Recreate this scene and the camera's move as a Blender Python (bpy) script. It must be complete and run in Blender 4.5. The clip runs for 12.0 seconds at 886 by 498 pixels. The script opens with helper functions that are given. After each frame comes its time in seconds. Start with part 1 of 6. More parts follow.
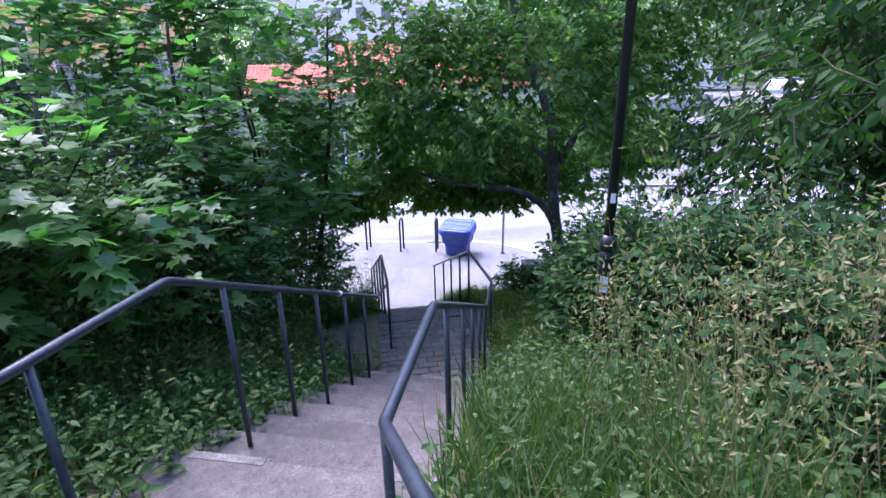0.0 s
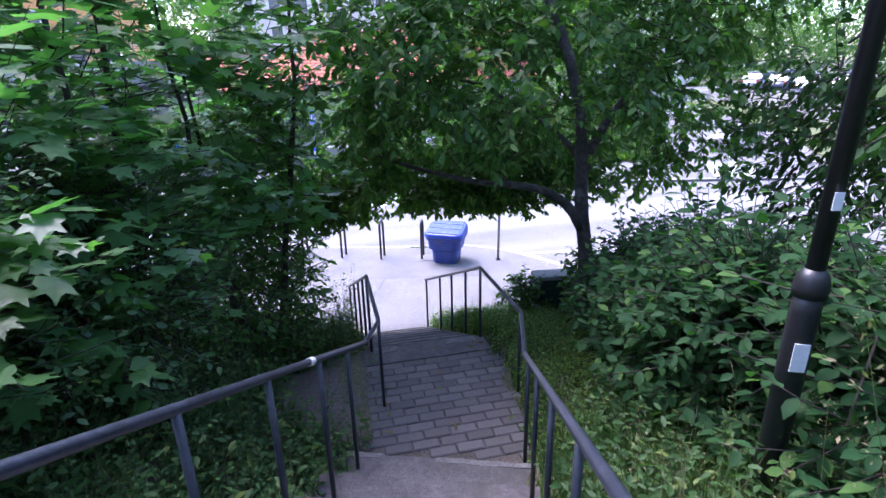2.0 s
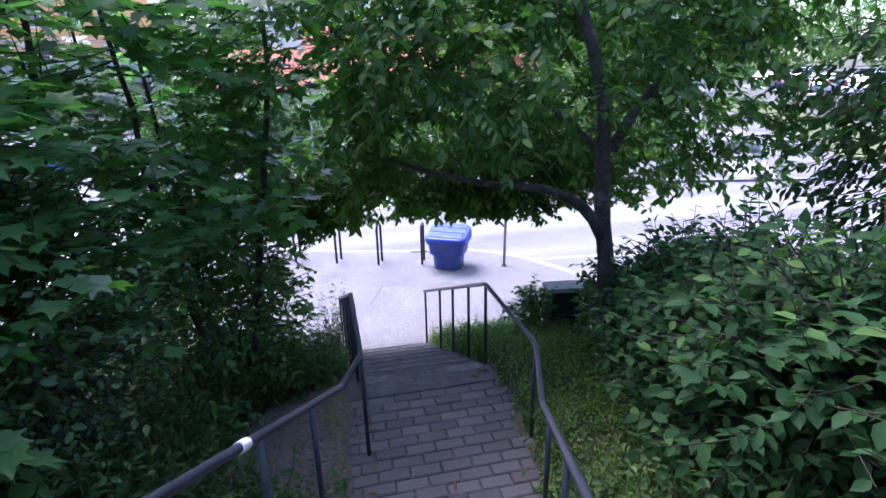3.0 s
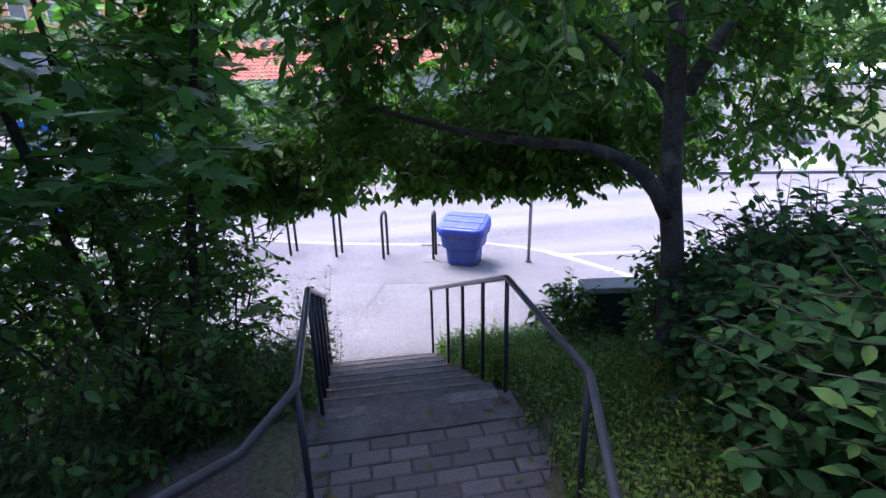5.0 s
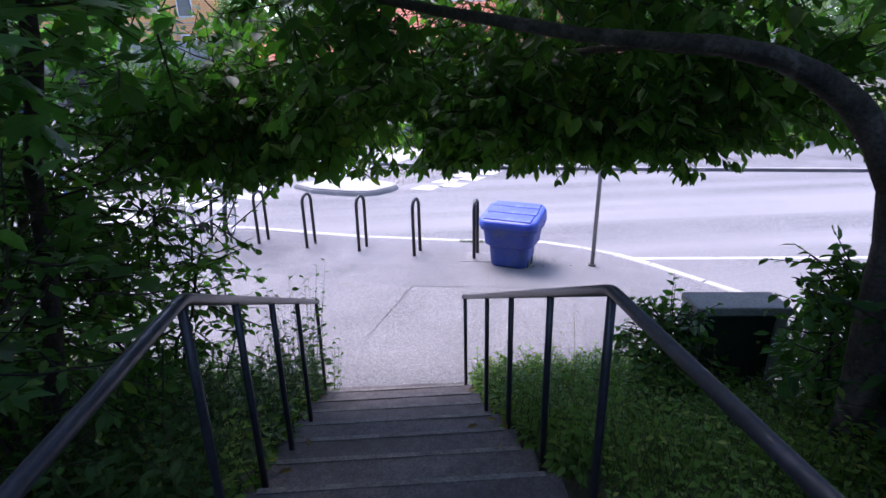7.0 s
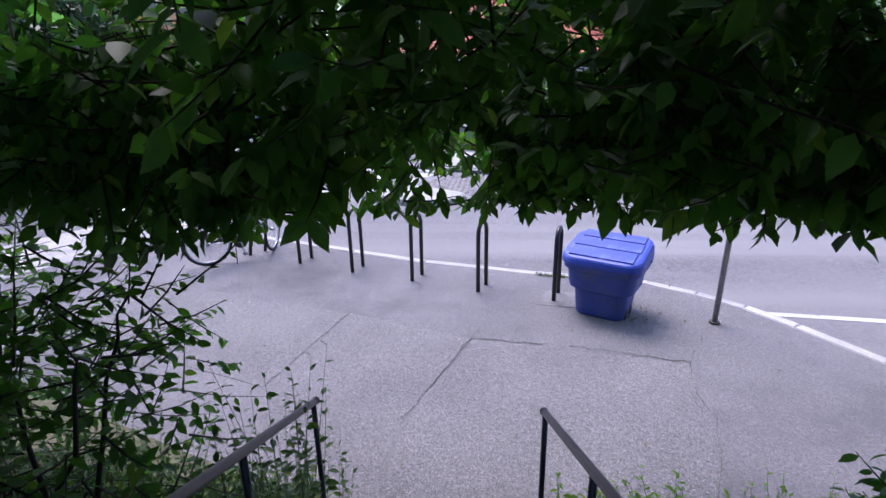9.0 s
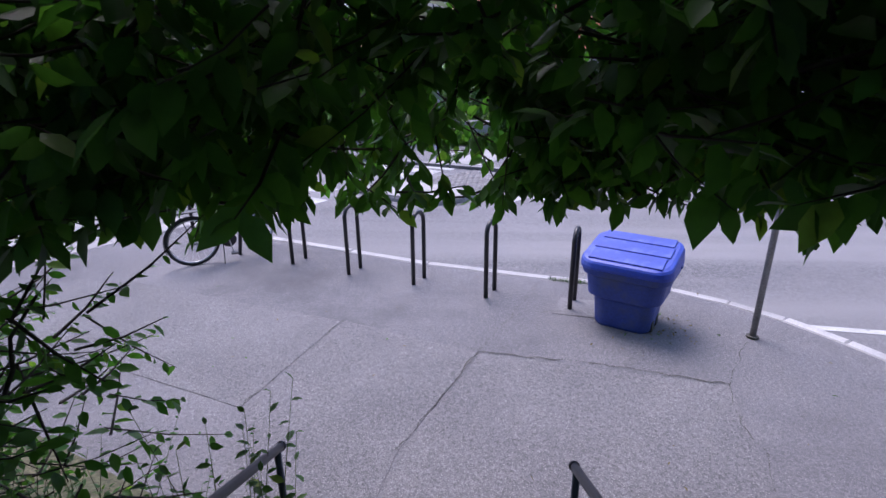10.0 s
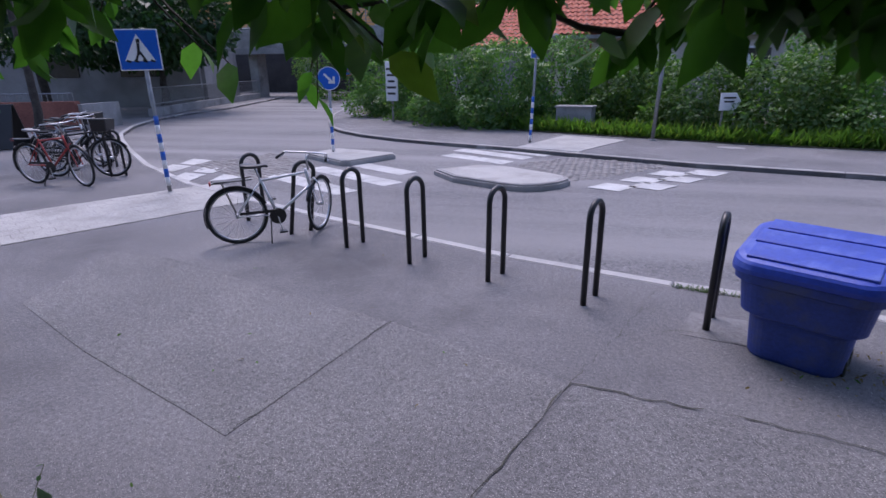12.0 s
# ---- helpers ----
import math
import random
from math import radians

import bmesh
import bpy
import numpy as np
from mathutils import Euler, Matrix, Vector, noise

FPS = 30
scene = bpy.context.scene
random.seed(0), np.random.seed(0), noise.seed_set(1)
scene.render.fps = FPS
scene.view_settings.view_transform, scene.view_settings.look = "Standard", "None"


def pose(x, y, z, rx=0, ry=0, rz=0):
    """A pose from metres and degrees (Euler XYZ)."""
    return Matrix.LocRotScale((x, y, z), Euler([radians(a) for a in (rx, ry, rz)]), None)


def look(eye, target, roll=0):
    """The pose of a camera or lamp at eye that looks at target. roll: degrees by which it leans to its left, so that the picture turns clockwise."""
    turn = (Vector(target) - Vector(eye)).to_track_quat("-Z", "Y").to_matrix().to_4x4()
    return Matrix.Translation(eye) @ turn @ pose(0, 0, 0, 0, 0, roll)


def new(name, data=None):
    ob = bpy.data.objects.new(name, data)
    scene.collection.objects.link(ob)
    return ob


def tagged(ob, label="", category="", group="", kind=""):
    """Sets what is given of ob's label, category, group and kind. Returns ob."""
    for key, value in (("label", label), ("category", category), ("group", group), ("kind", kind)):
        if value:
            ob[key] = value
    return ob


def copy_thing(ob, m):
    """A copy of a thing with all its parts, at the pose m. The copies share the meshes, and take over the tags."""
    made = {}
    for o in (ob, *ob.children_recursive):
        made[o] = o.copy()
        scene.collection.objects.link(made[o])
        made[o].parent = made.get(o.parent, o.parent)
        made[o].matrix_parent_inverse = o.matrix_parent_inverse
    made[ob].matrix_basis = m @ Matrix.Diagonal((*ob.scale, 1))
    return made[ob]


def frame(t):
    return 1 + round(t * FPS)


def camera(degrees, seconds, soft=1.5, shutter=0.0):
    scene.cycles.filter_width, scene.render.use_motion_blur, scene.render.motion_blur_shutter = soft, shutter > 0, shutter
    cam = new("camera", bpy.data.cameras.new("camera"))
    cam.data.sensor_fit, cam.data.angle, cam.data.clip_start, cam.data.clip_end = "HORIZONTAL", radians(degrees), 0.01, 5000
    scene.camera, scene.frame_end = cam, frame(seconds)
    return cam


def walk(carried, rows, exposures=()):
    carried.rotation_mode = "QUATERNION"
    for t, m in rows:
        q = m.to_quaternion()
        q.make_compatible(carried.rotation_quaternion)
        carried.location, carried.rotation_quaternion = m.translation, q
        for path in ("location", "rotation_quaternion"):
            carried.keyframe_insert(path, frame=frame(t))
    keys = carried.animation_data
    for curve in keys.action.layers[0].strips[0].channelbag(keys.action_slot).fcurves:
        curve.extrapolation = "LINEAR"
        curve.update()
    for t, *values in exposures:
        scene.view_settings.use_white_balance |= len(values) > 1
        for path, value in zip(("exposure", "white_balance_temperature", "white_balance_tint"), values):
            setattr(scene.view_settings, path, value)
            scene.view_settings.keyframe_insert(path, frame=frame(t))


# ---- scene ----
cam = camera(80.5, 12.0, shutter=0.15)
PATH = [
    (0, (0.342, 1.099, 4.183), (0.648, 2.963, 3.527), -1.6),
    (0.5, (0.297, 1.457, 4.037), (0.69, 3.303, 3.376), -1.6),
    (1, (0.249, 1.828, 3.892), (0.662, 3.67, 3.232), -1.9),
    (1.5, (0.235, 2.288, 3.833), (0.647, 4.13, 3.17), -1.5),
    (2, (0.293, 2.695, 3.843), (0.704, 4.535, 3.176), -1.4),
    (2.5, (0.387, 3.093, 3.806), (0.792, 4.934, 3.138), -1.2),
    (3, (0.499, 3.423, 3.699), (0.895, 5.265, 3.029), -1.3),
    (5, (0.86, 4.605, 3.111), (1.178, 6.465, 2.446), -1.5),
    (5.5, (0.925, 4.946, 2.957), (1.194, 6.814, 2.297), -1.3),
    (6, (0.986, 5.287, 2.802), (1.218, 7.161, 2.146), -1.2),
    (6.5, (1.06, 5.651, 2.641), (1.259, 7.53, 1.983), -1.3),
    (8.5, (1.275, 7.177, 2.414), (1.201, 9.068, 1.769), -0.9),
    (9, (1.248, 7.511, 2.415), (1.122, 9.4, 1.768), -1.0),
    (9.5, (1.224, 7.778, 2.396), (1.09, 9.665, 1.746), -0.9),
    (10, (1.223, 8.046, 2.255), (1.076, 9.932, 1.606), -0.6),
    (10.5, (1.253, 8.336, 2.142), (1.076, 10.218, 1.49), -0.6),
    (11, (1.258, 8.617, 2.009), (1.027, 10.494, 1.356), -0.9),
    (11.5, (1.212, 8.928, 1.877), (0.915, 10.794, 1.221), -0.8),
    (12, (1.16, 9.227, 1.74), (0.683, 11.057, 1.089), -0.8),
]
walk(cam, [(t, look(eye, target, roll)) for t, eye, target, roll in PATH],
     [(0.0, 2.35, 5550, 30), (2.0, 2.35, 5550, 30), (3.0, 2.3, 5600, 30), (5.0, 2.1, 5800, 28), (6.5, 1.9, 5850, 27), (8.5, 1.42, 5850, 27), (9.5, 1.25, 5850, 27),
      (10.5, 0.9, 5850, 27), (12.0, 0.58, 5850, 27)])

# ---- sky and sun: soft evening light under an open sky ----
world = bpy.data.worlds.new("sky")
scene.world = world
world.use_nodes = True
sky = world.node_tree.nodes.new("ShaderNodeTexSky")
sky.sky_type = "NISHITA"
sky.sun_disc = False
sky.sun_elevation = radians(62)
sky.sun_rotation = radians(-29)
sky.air_density, sky.dust_density, sky.ozone_density = 1.0, 2.0, 1.0
world.node_tree.nodes["Background"].inputs["Strength"].default_value = 0.15
world.node_tree.links.new(sky.outputs[0], world.node_tree.nodes["Background"].inputs["Color"])
sun_data = bpy.data.lights.new("sun", "SUN")
sun_data.energy, sun_data.angle, sun_data.color = 1.5, radians(30), (1.0, 0.93, 0.86)
sun = new("sun", sun_data)
sun.matrix_world = look((-23, 41, 88), (0, 0, 0))


# ---- materials ----
def node(nt, kind, **inputs):
    n = nt.nodes.new(kind)
    for k, v in inputs.items():
        n.inputs[k.replace("_", " ")].default_value = v
    return n


def mix_colour(nt, fac, a, b, blend="MIX"):
    m = nt.nodes.new("ShaderNodeMix")
    m.data_type, m.blend_type = "RGBA", blend
    for sock, v in ((m.inputs[0], fac), (m.inputs[6], a), (m.inputs[7], b)):
        if isinstance(v, (int, float)):
            sock.default_value = v
        elif isinstance(v, tuple):
            sock.default_value = (*v, 1) if len(v) == 3 else v
        else:
            nt.links.new(v, sock)
    return m.outputs[2]


def ramp(nt, fac, lo, hi):
    r = nt.nodes.new("ShaderNodeMapRange")
    r.inputs["From Min"].default_value, r.inputs["From Max"].default_value = lo, hi
    nt.links.new(fac, r.inputs["Value"])
    return r.outputs[0]


def noise_tex(nt, vec, scale, detail=4.0, rough=0.55):
    n = node(nt, "ShaderNodeTexNoise", Scale=scale, Detail=detail, Roughness=rough)
    nt.links.new(vec, n.inputs["Vector"])
    return n.outputs["Fac"]


def mat(name, dark, light, rough=0.8, big=1.5, fine=60.0, fine_amt=0.35, bump=0.0, bump_scale=None, metal=0.0,
        vary=0.0, stain=None, stain_scale=0.7, stain_lo=0.55, stain_hi=0.7, spec=0.5, speck=None, coarse=None, streak=None):
    """Procedural surface: a slow blend of two tones, fine grain, optional stains, specks, piece variation and relief."""
    m = bpy.data.materials.new(name)
    m.use_nodes = True
    nt = m.node_tree
    bsdf = nt.nodes["Principled BSDF"]
    vec = nt.nodes.new("ShaderNodeTexCoord").outputs["Object"]
    slow = ramp(nt, noise_tex(nt, vec, big, 5), 0.3, 0.7)
    col = mix_colour(nt, slow, dark, light)
    grain = noise_tex(nt, vec, fine, 3, 0.7)
    if coarse:
        mid = nt.nodes.new("ShaderNodeMapRange")
        mid.inputs["From Min"].default_value, mid.inputs["From Max"].default_value = 0.3, 0.7
        mid.inputs["To Min"].default_value, mid.inputs["To Max"].default_value = 1 - coarse[1], 1 + coarse[1]
        nt.links.new(noise_tex(nt, vec, coarse[0], 6, 0.75), mid.inputs["Value"])
        col = mix_colour(nt, 1.0, col, mid.outputs[0], "MULTIPLY")
    g = nt.nodes.new("ShaderNodeMapRange")
    g.inputs["To Min"].default_value, g.inputs["To Max"].default_value = 1 - fine_amt, 1 + fine_amt
    g.inputs["From Min"].default_value, g.inputs["From Max"].default_value = 0.3, 0.7
    nt.links.new(grain, g.inputs["Value"])
    col = mix_colour(nt, 1.0, col, g.outputs[0], "MULTIPLY")
    if speck:
        v = node(nt, "ShaderNodeTexVoronoi", Scale=speck[1])
        nt.links.new(vec, v.inputs["Vector"])
        near = ramp(nt, v.outputs["Distance"], speck[2], speck[2] * 0.5)
        col = mix_colour(nt, near, col, speck[0])
    if streak:
        mp = nt.nodes.new("ShaderNodeMapping")
        mp.inputs["Rotation"].default_value = (0, 0, radians(streak[0]))
        mp.inputs["Scale"].default_value = (0.035, 0.9, 1)
        nt.links.new(vec, mp.inputs["Vector"])
        col = mix_colour(nt, ramp(nt, noise_tex(nt, mp.outputs[0], 1.0, 3, 0.5), 0.42, 0.66), col, streak[1])
    if stain:
        s = ramp(nt, noise_tex(nt, vec, stain_scale, 6, 0.65), stain_lo, stain_hi)
        col = mix_colour(nt, s, col, stain)
    if vary:
        info = nt.nodes.new("ShaderNodeObjectInfo")
        r = nt.nodes.new("ShaderNodeMapRange")
        r.inputs["To Min"].default_value, r.inputs["To Max"].default_value = 1 - vary, 1 + vary
        nt.links.new(info.outputs["Random"], r.inputs["Value"])
        col = mix_colour(nt, 1.0, col, r.outputs[0], "MULTIPLY")
    nt.links.new(col, bsdf.inputs["Base Color"])
    bsdf.inputs["Roughness"].default_value = rough
    bsdf.inputs["Metallic"].default_value = metal
    bsdf.inputs["Specular IOR Level"].default_value = spec
    if bump:
        b = node(nt, "ShaderNodeBump", Strength=bump, Distance=0.01)
        nt.links.new(noise_tex(nt, vec, bump_scale or fine, 4, 0.7), b.inputs["Height"])
        nt.links.new(b.outputs[0], bsdf.inputs["Normal"])
    return m


def leaf_mat(name, a, b, c=None, rough=0.52, through_light=0.35, rare=0.93, glow=1.6, sheen=0.4):
    """Leaves: each leaf its own tone between a and b, a few of tone c; light passes through the blade."""
    m = bpy.data.materials.new(name)
    m.use_nodes = True
    nt = m.node_tree
    bsdf = nt.nodes["Principled BSDF"]
    geo = nt.nodes.new("ShaderNodeNewGeometry")
    vec = nt.nodes.new("ShaderNodeTexCoord").outputs["Object"]
    rnd = geo.outputs["Random Per Island"]
    col = mix_colour(nt, rnd, a, b)
    patch = ramp(nt, noise_tex(nt, vec, 1.3, 3), 0.35, 0.68)
    col = mix_colour(nt, patch, col, mix_colour(nt, 0.5, a, b, "MIX"))
    if c:
        col = mix_colour(nt, ramp(nt, rnd, rare, rare + 0.02), col, c)
    mottle = nt.nodes.new("ShaderNodeMapRange")
    mottle.inputs["To Min"].default_value, mottle.inputs["To Max"].default_value = 0.75, 1.25
    nt.links.new(noise_tex(nt, vec, 45, 2), mottle.inputs["Value"])
    col = mix_colour(nt, 1.0, col, mottle.outputs[0], "MULTIPLY")
    nt.links.new(col, bsdf.inputs["Base Color"])
    bsdf.inputs["Roughness"].default_value = rough
    bsdf.inputs["Specular IOR Level"].default_value = sheen
    tr = nt.nodes.new("ShaderNodeBsdfTranslucent")
    nt.links.new(mix_colour(nt, 1.0, col, (glow * 0.9, glow * 1.15, glow * 0.4), "MULTIPLY"), tr.inputs["Color"])
    mx = nt.nodes.new("ShaderNodeMixShader")
    mx.inputs[0].default_value = through_light
    nt.links.new(bsdf.outputs[0], mx.inputs[1])
    nt.links.new(tr.outputs[0], mx.inputs[2])
    nt.links.new(mx.outputs[0], nt.nodes["Material Output"].inputs["Surface"])
    return m


M_PAVE = mat("pavement asphalt", (0.138, 0.135, 0.139), (0.195, 0.19, 0.193), 0.9, 0.6, 190, 0.6, 0.8, 190,
             stain=(0.095, 0.093, 0.097), stain_scale=0.5, stain_lo=0.5, stain_hi=0.72, speck=((0.5, 0.49, 0.47), 115, 0.25), coarse=(40, 0.45))
M_PATCH = mat("coarse exposed-stone asphalt", (0.15, 0.147, 0.148), (0.202, 0.197, 0.196), 0.9, 1.1, 150, 0.65, 1.0, 150,
              speck=((0.55, 0.53, 0.5), 95, 0.26), coarse=(36, 0.42))
M_ROAD = mat("road asphalt", (0.12, 0.118, 0.122), (0.165, 0.162, 0.165), 0.85, 0.35, 110, 0.6, 0.6, 150,
             stain=(0.19, 0.185, 0.185), stain_scale=0.25, stain_lo=0.45, stain_hi=0.75, coarse=(22, 0.6), speck=((0.36, 0.35, 0.34), 75, 0.26), streak=(17, (0.235, 0.23, 0.228)))
M_CRACK = mat("cracked dark joint", (0.05, 0.05, 0.042), (0.09, 0.088, 0.07), 1.0, 3, 60, 0.4)
# kept darker than the other concrete: tree shade is partly in this colour
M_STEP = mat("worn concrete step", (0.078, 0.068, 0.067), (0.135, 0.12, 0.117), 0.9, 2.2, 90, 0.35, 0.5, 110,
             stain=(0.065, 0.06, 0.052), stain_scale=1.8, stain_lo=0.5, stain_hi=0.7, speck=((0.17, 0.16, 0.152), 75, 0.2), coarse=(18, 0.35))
M_NOSE = mat("pale worn concrete", (0.1, 0.09, 0.086), (0.2, 0.185, 0.172), 0.9, 14, 80, 0.4, 0.4, 80)
M_BRICK = mat("grey brick paver", (0.1, 0.087, 0.082), (0.155, 0.137, 0.13), 0.85, 3, 90, 0.3, 0.4, 90, vary=0.22,
              stain=(0.06, 0.055, 0.045), stain_scale=2.4, stain_lo=0.55, stain_hi=0.75)
M_SOIL = mat("bare soil", (0.065, 0.052, 0.042), (0.125, 0.1, 0.08), 1.0, 2.0, 40, 0.5, 0.9, 45)
M_GROUND = mat("bank earth and moss", (0.05, 0.06, 0.028), (0.11, 0.1, 0.055), 1.0, 1.5, 30, 0.5, 0.9, 30)
M_GRASSY = mat("mown grass ground", (0.07, 0.1, 0.03), (0.14, 0.16, 0.06), 1.0, 1.0, 40, 0.4, 0.9, 60)
M_RAIL = mat("dark painted steel rail", (0.014, 0.017, 0.024), (0.028, 0.032, 0.045), 0.34, 6, 60, 0.4, 0.1, 70, spec=0.5,
             stain=(0.12, 0.12, 0.125), stain_scale=9, stain_lo=0.66, stain_hi=0.74)
M_BLACK = mat("black painted steel", (0.010, 0.010, 0.011), (0.02, 0.02, 0.021), 0.4, 4, 50, 0.3, 0.1, 60,
              stain=(0.1, 0.09, 0.08), stain_scale=14, stain_lo=0.72, stain_hi=0.78)
M_GALV = mat("galvanised steel", (0.22, 0.22, 0.22), (0.32, 0.32, 0.32), 0.5, 8, 60, 0.25, 0.1, 60, metal=0.6)
M_BLUE = mat("blue moulded plastic", (0.018, 0.045, 0.33), (0.03, 0.07, 0.42), 0.45, 3, 40, 0.15, 0.15, 60,
             stain=(0.13, 0.18, 0.5), stain_scale=4.5, stain_lo=0.52, stain_hi=0.85)
# darker base than the lid's blue, with grey grime stains over it
M_BLUEDARK = mat("darker grimy blue plastic", (0.018, 0.04, 0.2), (0.03, 0.06, 0.28), 0.55, 3, 40, 0.2, 0.15, 60,
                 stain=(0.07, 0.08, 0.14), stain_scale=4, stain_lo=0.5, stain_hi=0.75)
M_KERB = mat("granite kerb", (0.33, 0.32, 0.31), (0.46, 0.45, 0.43), 0.85, 2.5, 120, 0.3, 0.4, 100, vary=0.12)
M_KERBDARK = mat("grey kerb", (0.25, 0.243, 0.235), (0.36, 0.35, 0.335), 0.85, 2.5, 120, 0.3, 0.4, 100, vary=0.12)
M_SLAB = mat("pale concrete paving", (0.31, 0.303, 0.285), (0.43, 0.42, 0.395), 0.88, 1.6, 60, 0.25, 0.4, 60,
             stain=(0.22, 0.215, 0.2), stain_scale=1.2, stain_lo=0.55, stain_hi=0.8)
M_PAINT = mat("worn white road paint", (0.36, 0.36, 0.345), (0.54, 0.54, 0.52), 0.8, 2, 70, 0.2, 0.3, 80,
              stain=(0.2, 0.2, 0.2), stain_scale=6, stain_lo=0.58, stain_hi=0.68)
M_COBBLE = mat("granite setts", (0.14, 0.135, 0.13), (0.26, 0.25, 0.24), 0.8, 6, 60, 0.35, 0.4, 60)
M_CONC = mat("weathered concrete", (0.25, 0.245, 0.235), (0.38, 0.37, 0.355), 0.9, 1.2, 50, 0.25, 0.4, 50,
             stain=(0.14, 0.14, 0.13), stain_scale=1.0, stain_lo=0.5, stain_hi=0.75)
M_CONCDARK = mat("sooty concrete", (0.2, 0.198, 0.195), (0.33, 0.325, 0.315), 0.9, 0.8, 30, 0.25, 0.4, 40)
# near-black colour stands for the shade under the bridge deck
M_BRIDGESHADE = mat("bridge-shade dark wall", (0.03, 0.03, 0.03), (0.06, 0.058, 0.055), 0.95, 0.8, 30, 0.3)
M_GREENDARK = mat("dark green painted panel", (0.010, 0.022, 0.014), (0.022, 0.038, 0.025), 0.6, 4, 50, 0.3, 0.2, 50)
M_BARK = mat("cherry bark", (0.03, 0.025, 0.023), (0.095, 0.082, 0.072), 0.9, 7, 50, 0.5, 1.0, 30,
             stain=(0.2, 0.185, 0.17), stain_scale=5, stain_lo=0.55, stain_hi=0.72)
M_BARK2 = mat("maple bark", (0.03, 0.025, 0.02), (0.075, 0.065, 0.055), 0.95, 8, 50, 0.5, 1.0, 40)
M_TWIG = mat("twig bark", (0.02, 0.016, 0.012), (0.05, 0.04, 0.03), 0.9, 9, 50, 0.4)
M_STEM = mat("green stem", (0.05, 0.075, 0.02), (0.1, 0.12, 0.04), 0.8, 9, 50, 0.3)
L_CHERRY = leaf_mat("cherry leaf", (0.028, 0.09, 0.02), (0.075, 0.17, 0.032), (0.13, 0.21, 0.04), through_light=0.42, glow=1.75)
L_ELM = leaf_mat("elm leaf", (0.014, 0.048, 0.014), (0.036, 0.09, 0.024), (0.06, 0.12, 0.03), through_light=0.3, sheen=0.15, rough=0.6)
L_MAPLE = leaf_mat("maple leaf", (0.045, 0.125, 0.045), (0.1, 0.22, 0.065), (0.22, 0.2, 0.03), rare=0.985, through_light=0.48, glow=2.0, sheen=0.8, rough=0.38)
L_SHRUB = leaf_mat("shrub leaf", (0.013, 0.05, 0.016), (0.034, 0.088, 0.028), (0.07, 0.145, 0.035), rare=0.9, sheen=0.12, rough=0.6)
L_ROSE = leaf_mat("rose leaf", (0.045, 0.11, 0.042), (0.1, 0.2, 0.07), (0.14, 0.23, 0.08), rare=0.9, through_light=0.42)
L_HERB = leaf_mat("herb leaf", (0.021, 0.06, 0.015), (0.054, 0.115, 0.028), (0.11, 0.155, 0.038), rare=0.9, sheen=0.25)
L_GRASS = leaf_mat("grass blade", (0.028, 0.075, 0.016), (0.075, 0.125, 0.036), (0.19, 0.16, 0.075), rare=0.9, sheen=0.25)
L_DRY = leaf_mat("dry grass seed head", (0.17, 0.15, 0.075), (0.28, 0.24, 0.13), (0.16, 0.18, 0.07), rough=0.8, rare=0.7, glow=1.1)
L_FAR = leaf_mat("far foliage", (0.035, 0.09, 0.02), (0.1, 0.18, 0.045), (0.15, 0.22, 0.06), rare=0.85)
L_WEED = leaf_mat("fresh weed leaf", (0.07, 0.15, 0.025), (0.15, 0.25, 0.05), (0.22, 0.27, 0.06), rare=0.9, through_light=0.45, sheen=0.25)
L_HEDGE = leaf_mat("elder hedge leaf", (0.05, 0.12, 0.04), (0.12, 0.22, 0.065), (0.17, 0.25, 0.08), rare=0.88, through_light=0.45)
L_IVY = leaf_mat("ivy leaf", (0.012, 0.04, 0.014), (0.03, 0.075, 0.025), rough=0.4)
L_FLOWER = leaf_mat("white elder flower", (0.6, 0.6, 0.5), (0.75, 0.75, 0.65), rough=0.8, glow=1.0)
L_PINK = leaf_mat("pink rose petal", (0.6, 0.32, 0.36), (0.75, 0.5, 0.5), rough=0.7, glow=1.0)
L_DEAD = leaf_mat("fallen leaf", (0.09, 0.06, 0.025), (0.2, 0.14, 0.05), (0.07, 0.13, 0.03), rare=0.75, rough=0.8)
M_PLASTER = mat("grey rendered wall", (0.4, 0.365, 0.315), (0.54, 0.495, 0.43), 0.9, 0.8, 40, 0.15, 0.3, 60,
                stain=(0.2, 0.195, 0.18), stain_scale=0.6, stain_lo=0.5, stain_hi=0.75)
M_TILE = mat("red clay roof tile", (0.36, 0.09, 0.045), (0.5, 0.15, 0.08), 0.8, 1.2, 25, 0.3, 0.3, 30,
             stain=(0.2, 0.07, 0.05), stain_scale=1.1, stain_lo=0.55, stain_hi=0.8)
M_REDBRICK = mat("red brick wall", (0.2, 0.075, 0.055), (0.3, 0.12, 0.085), 0.9, 1.5, 20, 0.3, 0.5, 25)
# ochre brightened: low sun on the far facade is put into this colour
M_ORANGE = mat("ochre with evening glow", (0.62, 0.3, 0.1), (0.75, 0.4, 0.16), 0.9, 0.3, 10, 0.1)
M_CREAM = mat("cream facade", (0.66, 0.58, 0.48), (0.78, 0.7, 0.6), 0.9, 0.3, 10, 0.1)
M_GLASS = mat("dark window glass", (0.02, 0.022, 0.025), (0.045, 0.05, 0.055), 0.12, 0.5, 3, 0.2, spec=0.8)
M_WHITE = mat("white painted metal", (0.62, 0.62, 0.62), (0.74, 0.74, 0.74), 0.45, 2, 40, 0.08)
M_SIGNBLUE = mat("blue sign enamel", (0.01, 0.09, 0.42), (0.015, 0.11, 0.48), 0.35, 2, 30, 0.06)
